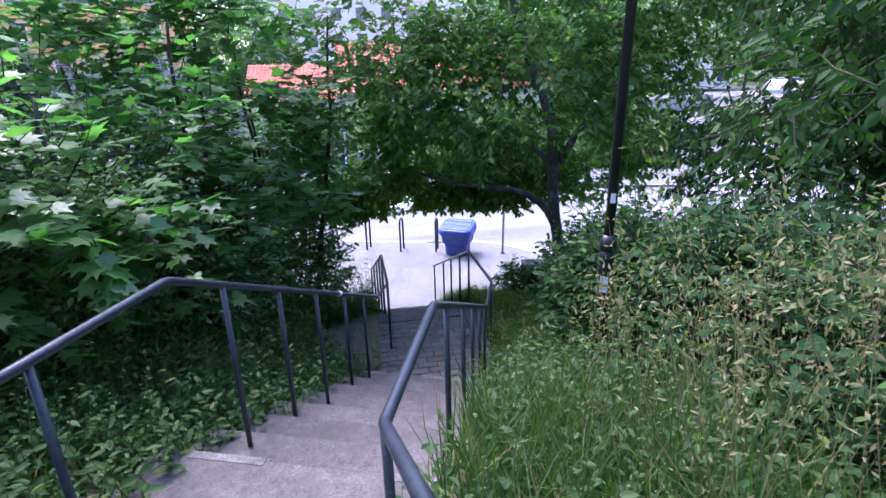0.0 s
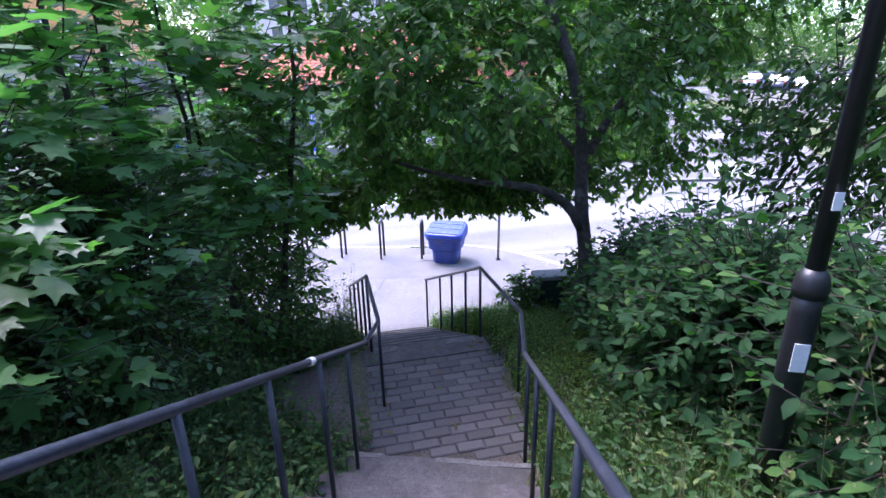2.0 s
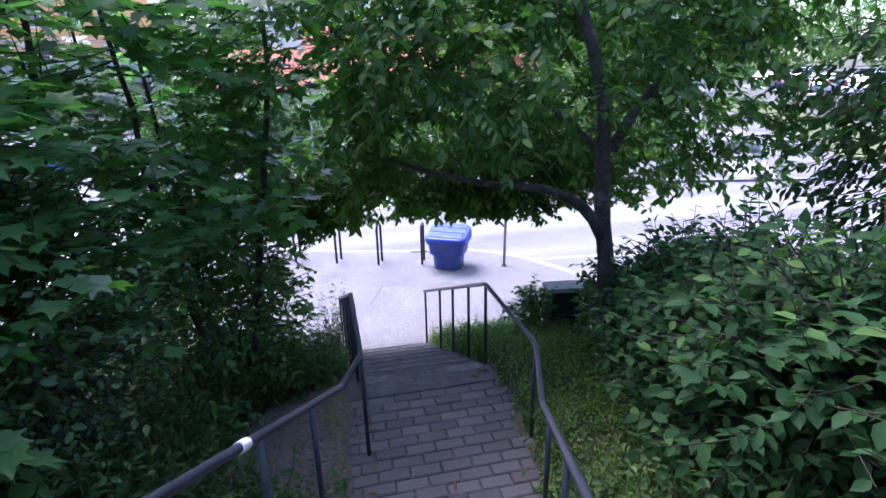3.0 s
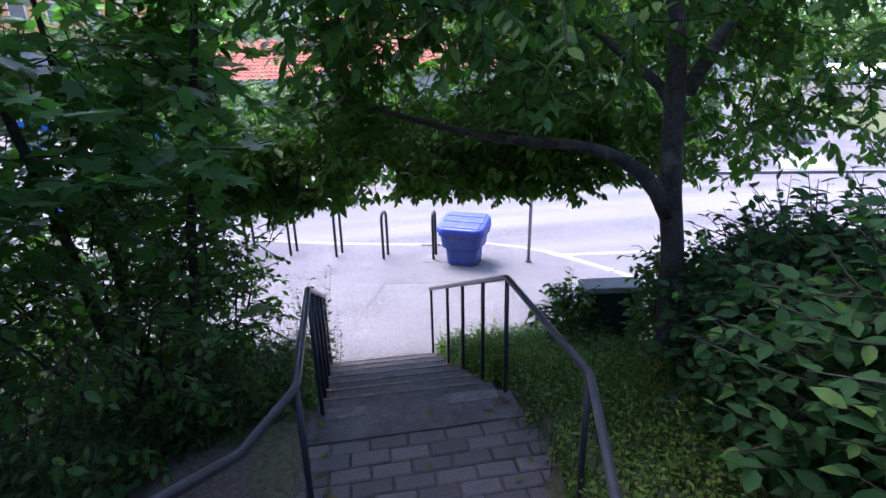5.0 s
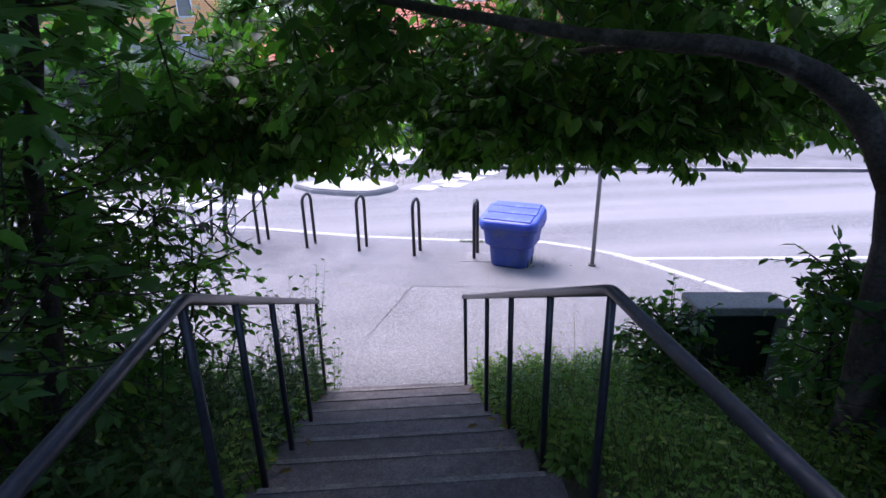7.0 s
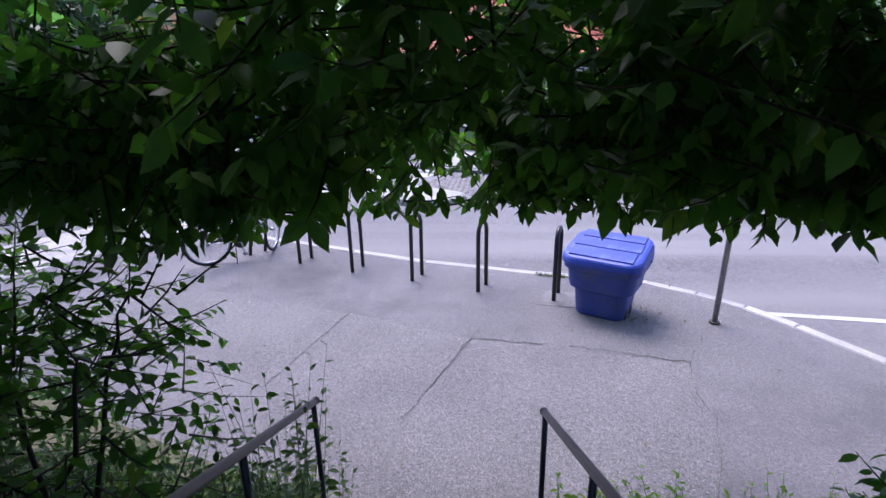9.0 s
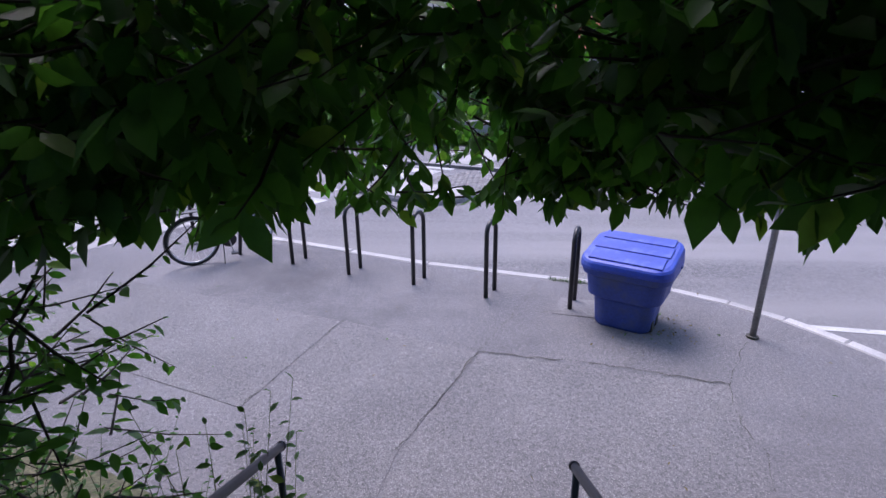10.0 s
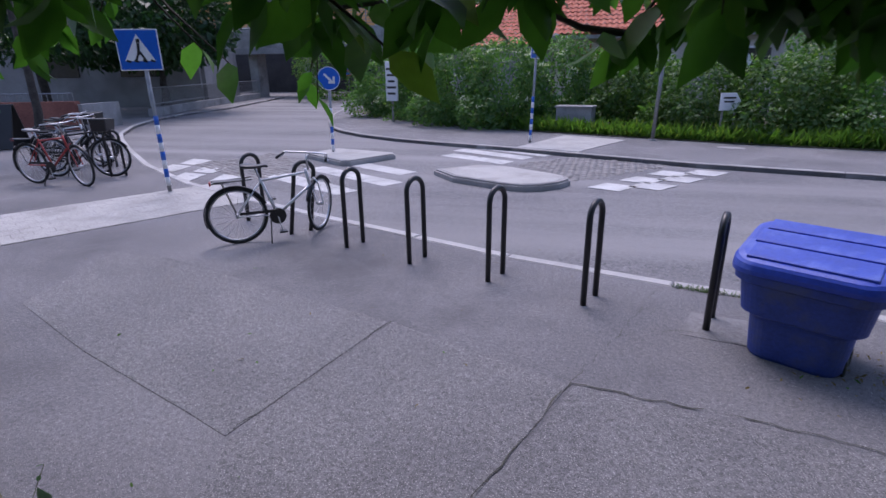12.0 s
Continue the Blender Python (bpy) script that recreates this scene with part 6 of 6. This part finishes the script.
# ---- side path, retaining wall and car park ----
tagged(part("grass_strip", slab_bm([(19.6, 17.2), (27.2, 20.8), (29.2, 27.8), (33.2, 38.3), (35.5, 46), (32.5, 46), (29.5, 38.3), (23.6, 25.2), (19.5, 19.5)], 0.1, 0.1), M_GRASSY), "strip of mown grass below the wall", "grass", kind="structure")
retain = thing("retaining_wall", "stained concrete retaining wall below a car park", "wall", kind="structure")
for a, b in (((27.0, 20.5), (29.3, 27.8)), ((29.3, 27.8), (33.2, 38.3)), ((33.2, 38.3), (36.0, 46.5))):
    wall_slab("wall_panel", a, b, -0.1, 1.35, 0.35, M_CONC, retain)
tagged(part("car_park", slab_bm([(27.3, 20.5), (60, 14), (70, 60), (36.5, 47), (33.5, 38.3), (29.6, 27.8)], 1.2, 0.4), M_PAVE), "raised asphalt car park", "car park", kind="structure")
low = thing("boundary_wall", "low pale wall at the end of the path", "wall", kind="structure")
wall_slab("wall_panel", (24.5, 43.0), (33.0, 46.0), 0, 1.2, 0.3, M_CONC, low)
bm = bmesh.new()
bmesh.ops.create_icosphere(bm, subdivisions=3, radius=0.75)
for v in bm.verts:
    v.co *= 1 + 0.3 * noise.noise(v.co * 1.3)
    v.co.z *= 0.62
tagged(part("boulder", bm, M_STONE, smooth=True, m=pose(17.3, 22.2, 0.35)), "rounded grey boulder beside the path", "boulder")


def car(name, label, paint, m):
    c = thing(name, label, "car", "parked cars", m=m)
    bm = bmesh.new()
    prof = [(-2.1, 0.35, 0.55, 0.72), (-2.05, 0.3, 0.85, 0.8), (-1.2, 0.25, 0.95, 0.86), (0, 0.25, 0.98, 0.88), (1.2, 0.25, 0.92, 0.86), (1.9, 0.28, 0.78, 0.8), (2.1, 0.35, 0.6, 0.7)]
    loft(bm, [[bm.verts.new(v) for v in ((x, -w, lo), (x, -w, hi - 0.08), (x, -w * 0.9, hi), (x, w * 0.9, hi), (x, w, hi - 0.08), (x, w, lo))] for x, lo, hi, w in prof])
    body = part("body", bm, paint, c, smooth=True)
    bm = bmesh.new()
    loft(bm, [[bm.verts.new(v) for v in ((x, -w, 0.9), (x, -w * 0.82, hi), (x, w * 0.82, hi), (x, w, 0.9))] for x, hi, w in ((-1.95, 0.95, 0.78), (-1.5, 1.38, 0.78), (-0.6, 1.46, 0.79), (0.2, 1.43, 0.79), (1.05, 0.97, 0.78))])
    part("cabin_glass", bm, M_GLASS, c)
    part("roof", box_bm((1.75, 1.22, 0.05), (-0.65, 0, 1.45), 0.02), paint, c)
    for s in (-1, 1):
        for x0, z0, x1, z1 in ((-1.55, 1.38, -1.9, 0.95), (0.2, 1.42, 0.95, 0.97), (-0.7, 1.45, -0.65, 0.95)):
            part("pillar", tube_bm([(x0, s * 0.66, z0), (x1, s * 0.785, z1)], 0.03, 6), paint, c)
        part("tail_light", box_bm((0.06, 0.22, 0.2), (-2.05, s * 0.62, 0.78), 0.015), M_RED, c)
        part("headlight", box_bm((0.08, 0.3, 0.14), (1.98, s * 0.55, 0.68), 0.02), M_CHROME, c)
        for x in (-1.3, 1.3):
            w = part("wheel", tube_bm([(x, s * 0.70, 0.31), (x, s * 0.9, 0.31)], 0.31, 20), M_TYRE, c)
            part("rim", tube_bm([(x, s * 0.9, 0.31), (x, s * 0.915, 0.31)], 0.19, 14), M_CHROME, w)
    return c


M_CARS = mat("silver car paint", (0.4, 0.42, 0.46), (0.5, 0.52, 0.56), 0.25, 1, 30, 0.05, metal=0.6)
M_CARD = mat("dark blue car paint", (0.03, 0.04, 0.06), (0.05, 0.06, 0.09), 0.25, 1, 30, 0.05, metal=0.4)
M_CARW = mat("white car paint", (0.6, 0.6, 0.6), (0.7, 0.7, 0.7), 0.3, 1, 30, 0.05)
for i, (x, y, yaw, p, lab) in enumerate(((35.6, 40.2, 20, M_CARS, "silver estate car parked on the car park"), (34.2, 36.3, 22, M_CARD, "dark blue car parked on the car park"), (33.6, 33.2, 18, M_CARS, "silver hatchback parked on the car park"),
                                         (32.9, 30.0, 20, M_CARW, "white car parked on the car park"), (32.0, 26.8, 20, M_CARD, "dark car parked on the car park"), (41.0, 43.0, 110, M_CARW, "white car farther back on the car park"), (40.0, 36.5, 200, M_CARS, "silver car farther back on the car park"))):
    car("car", lab, p, pose(x, y, 1.2, 0, 0, yaw))

# ---- bridge, walls and buildings at the street's end ----
bridge = thing("road_bridge", "grey concrete bridge with a steel railing over the street", "bridge")
deck = wall_slab("deck", (-46, 47), (-6, 46), 3.3, 4.5, 4.0, M_CONC, bridge)
wall_slab("beam", (-46, 45.3), (-6, 44.3), 2.9, 3.3, 0.6, M_CONCDARK, bridge)
for x in (-40, -32, -27, -22.4, -18, -12.5, -8):
    part("pier", box_bm((0.7, 1.2, 4.2), (x, 45.8, 1.2), 0.03), M_CONC, bridge)
rl = part("railing", tube_bm([(-46, 45.1, 5.6), (-6, 44.1, 5.6)], 0.04, 6), M_GALV, bridge)
for z in (4.7, 4.9, 5.1, 5.3, 5.45):
    part("bar", tube_bm([(-46, 45.1, z), (-6, 44.1, z)], 0.02, 5), M_GALV, rl)
for i in range(27):
    x = -46 + i * 1.5
    part("post", box_bm((0.05, 0.05, 1.15), (x, 45.1 - i * 0.0375, 5.05)), M_GALV, rl)
tagged(part("wall_north", box_bm((60, 0.5, 5.0), (-30, 54, 1.5), 0.02), M_BRIDGESHADE), "wall under the bridge, shade put into its dark colour", "wall", kind="structure")
sw = thing("street_wall", "low brick and concrete wall with a steel fence beside the street", "wall", kind="structure")
for a, b, h, mt in (((-21, 21.5), (-14.8, 23.4), 0.9, M_REDBRICK), ((-14.8, 23.4), (-14.9, 25.0), 0.8, M_CONC), ((-16.2, 28), (-18.2, 34), 0.35, M_CONC), ((-18.2, 34), (-20.2, 42), 0.35, M_CONC)):
    wall_slab("wall_panel", a, b, 0, h, 0.3, mt, sw)
for a, b in (((-21, 21.4), (-14.8, 23.3)), ((-16.2, 28), (-18.2, 34)), ((-18.2, 34), (-20.2, 42))):
    fence = thing("steel_fence", "grey steel street fence", "fence", "street fences")
    a, b = Vector((*a, 0)), Vector((*b, 0))
    for z in (0.5, 1.15):
        part("rail", tube_bm([a + Vector((0, 0, z)), b + Vector((0, 0, z))], 0.025, 6), M_GALV, fence)
    n = int((b - a).length / 0.16)
    for i in range(n + 1):
        p = a.lerp(b, i / n)
        part("picket", box_bm((0.018, 0.018, 1.15), (p.x, p.y, 0.575)), M_GALV, fence)
gs = thing("grey_building", "low grey concrete building with dark windows behind the fence", "building")
wall_slab("wall", (-44, 27.5), (-19.0, 35.0), 0, 3.0, 0.4, M_CONCDARK, gs)
wall_slab("wall", (-19.0, 35.0), (-22.5, 43.0), 0, 3.0, 0.4, M_CONCDARK, gs)
for i in range(6):
    k = i / 6 + 0.05
    px, py = -44 + 25 * k, 27.5 + 7.5 * k
    part("window", box_bm((2.2, 0.1, 0.9), (0, 0, 0), 0.02), M_GLASS, gs, m=pose(px + 0.06, py - 0.2, 2.0, 0, 0, 16.7))
np_sign = thing("no_parking_sign", "round blue and red no-parking sign under an orange sign", "road sign", m=pose(-12.6, 40, 0, 0, 0, 20))
part("shaft", tube_bm([(0, 0, -0.1), (0, 0, 2.6)], 0.03, 10), M_GALV, np_sign, smooth=True)
for zz, rad, mt in ((1.7, 0.3, M_TILE), (2.3, 0.3, M_ORANGE)):
    rim = part("disc", tube_bm([(0, -0.04, zz), (0, -0.055, zz)], rad, 24), mt, np_sign)
    part("face", tube_bm([(0, -0.055, zz), (0, -0.06, zz)], rad * 0.78, 24), M_SIGNBLUE if zz < 2 else M_TILE, rim)
    part("bar", box_bm((0.06, 0.004, 0.44 if zz < 2 else 0.2), (0, -0.064, zz), 0, None, Euler((0, radians(-45 if zz < 2 else 0), 0)).to_matrix()), M_TILE if zz < 2 else M_ORANGE, rim)
ab = thing("advert_board", "black folding pavement board", "sign", m=pose(-12.6, 19.3, 0, 0, 0, 20))
part("panel", box_bm((0.65, 0.03, 1.1), (0, -0.2, 0.54), 0.008, None, Euler((radians(-18), 0, 0)).to_matrix()), M_SIGNBLACK, ab)
part("panel", box_bm((0.65, 0.03, 1.1), (0, 0.2, 0.54), 0.008, None, Euler((radians(18), 0, 0)).to_matrix()), M_SIGNBLACK, ab)
st = thing("street_tree", "thin young street tree behind the bicycles", "tree")
part("trunk", bark_tube(limb_points((-10.6, 18.6, -0.05), (-10.9, 18.8, 4.0), (0.1, 0, 0), 9, 0.03, 6), 0.1, 0.06, 10, flare=0.03), M_BARK2, st, smooth=True)
g = np.random.default_rng(9)
lv, tw = foliage(g, [(-11.2, 19.0, 4.9, 1.8, 1.7, 1.5)], 700, 9, 0.4, 0.09, OVAL, droop=0.5, flat=0.5, ratio=0.55, clump=0.9)
part("crown", lv, L_HEDGE, st)
part("branchwork", tw, M_TWIG, st)
poster = thing("poster_pillar", "white poster panel on a post in the hedge", "sign", m=pose(-5.2, 27.0, 0.01, 0, 0, -10))
part("panel", box_bm((0.45, 0.08, 1.3), (0, 0, 1.35), 0.02), M_WHITE, poster)
part("post", tube_bm([(0, 0, 0), (0, 0, 0.8)], 0.04, 8), M_GALV, poster)
bm = bmesh.new()
for i in range(5):
    box_bm((0.36 - 0.05 * (i % 3), 0.006, 0.07), (0, -0.045, 1.75 - 0.2 * i), 0, bm)
part("bars", bm, M_SIGNBLACK, poster)


def block(name, label, x, y, w, dpt, h, material, rows, cols, yaw=0, roof_m=None):
    b = thing(name, label, "building", m=pose(x, y, 0, 0, 0, yaw))
    part("wall", box_bm((w, dpt, h), (0, 0, h / 2), 0.03), material, b)
    part("roof", box_bm((w + 0.6, dpt + 0.6, 0.4), (0, 0, h + 0.2), 0.05), roof_m or M_CONCDARK, b)
    pane = mesh_of(box_bm((w / cols * 0.4, 0.08, h / rows * 0.48), (0, 0, 0)), "window")
    pane.materials.append(M_GLASS)
    rim = mesh_of(box_bm((w / cols * 0.4 + 0.2, 0.06, h / rows * 0.48 + 0.2), (0, 0, 0)), "window_frame")
    rim.materials.append(M_WHITE)
    for r in range(rows):
        for c in range(cols):
            wn = part("window", rim, M_WHITE, b, m=pose(-w / 2 + w * (c + 0.5) / cols, -dpt / 2 - 0.01, h * (r + 0.55) / rows))
            part("pane", pane, M_GLASS, wn, m=pose(0, -0.015, 0))
    return b


block("apartment_building", "ochre apartment building behind the bridge, evening sun put into its colour", -30, 66, 26, 12, 13, M_ORANGE, 4, 9, 4)
block("apartment_building", "cream apartment building beyond the house", 6, 78, 34, 12, 15, M_CREAM, 5, 11, -3)
block("apartment_building", "cream apartment building far up the street", 46, 84, 26, 12, 14, M_CREAM, 4, 8, -12)

# unseen trees added behind the steps, to block sky light from there
g = np.random.default_rng(15)
for i, (x, y, r) in enumerate(((-6.5, -3.5, 2.8), (-1.0, -5.5, 3.0), (4.5, -3.5, 2.8), (10.5, 0.0, 3.0))):
    z0 = float(bank_z(x, y))
    far_bush("tree", "unseen broadleaf tree added to block the sky", "tree", [(x, y, z0 + 3.2, r, r, 2.8)], 9000, 0.26, 300 + i, L_HEDGE, "trees on the slope", 0, z0 + 2.5)
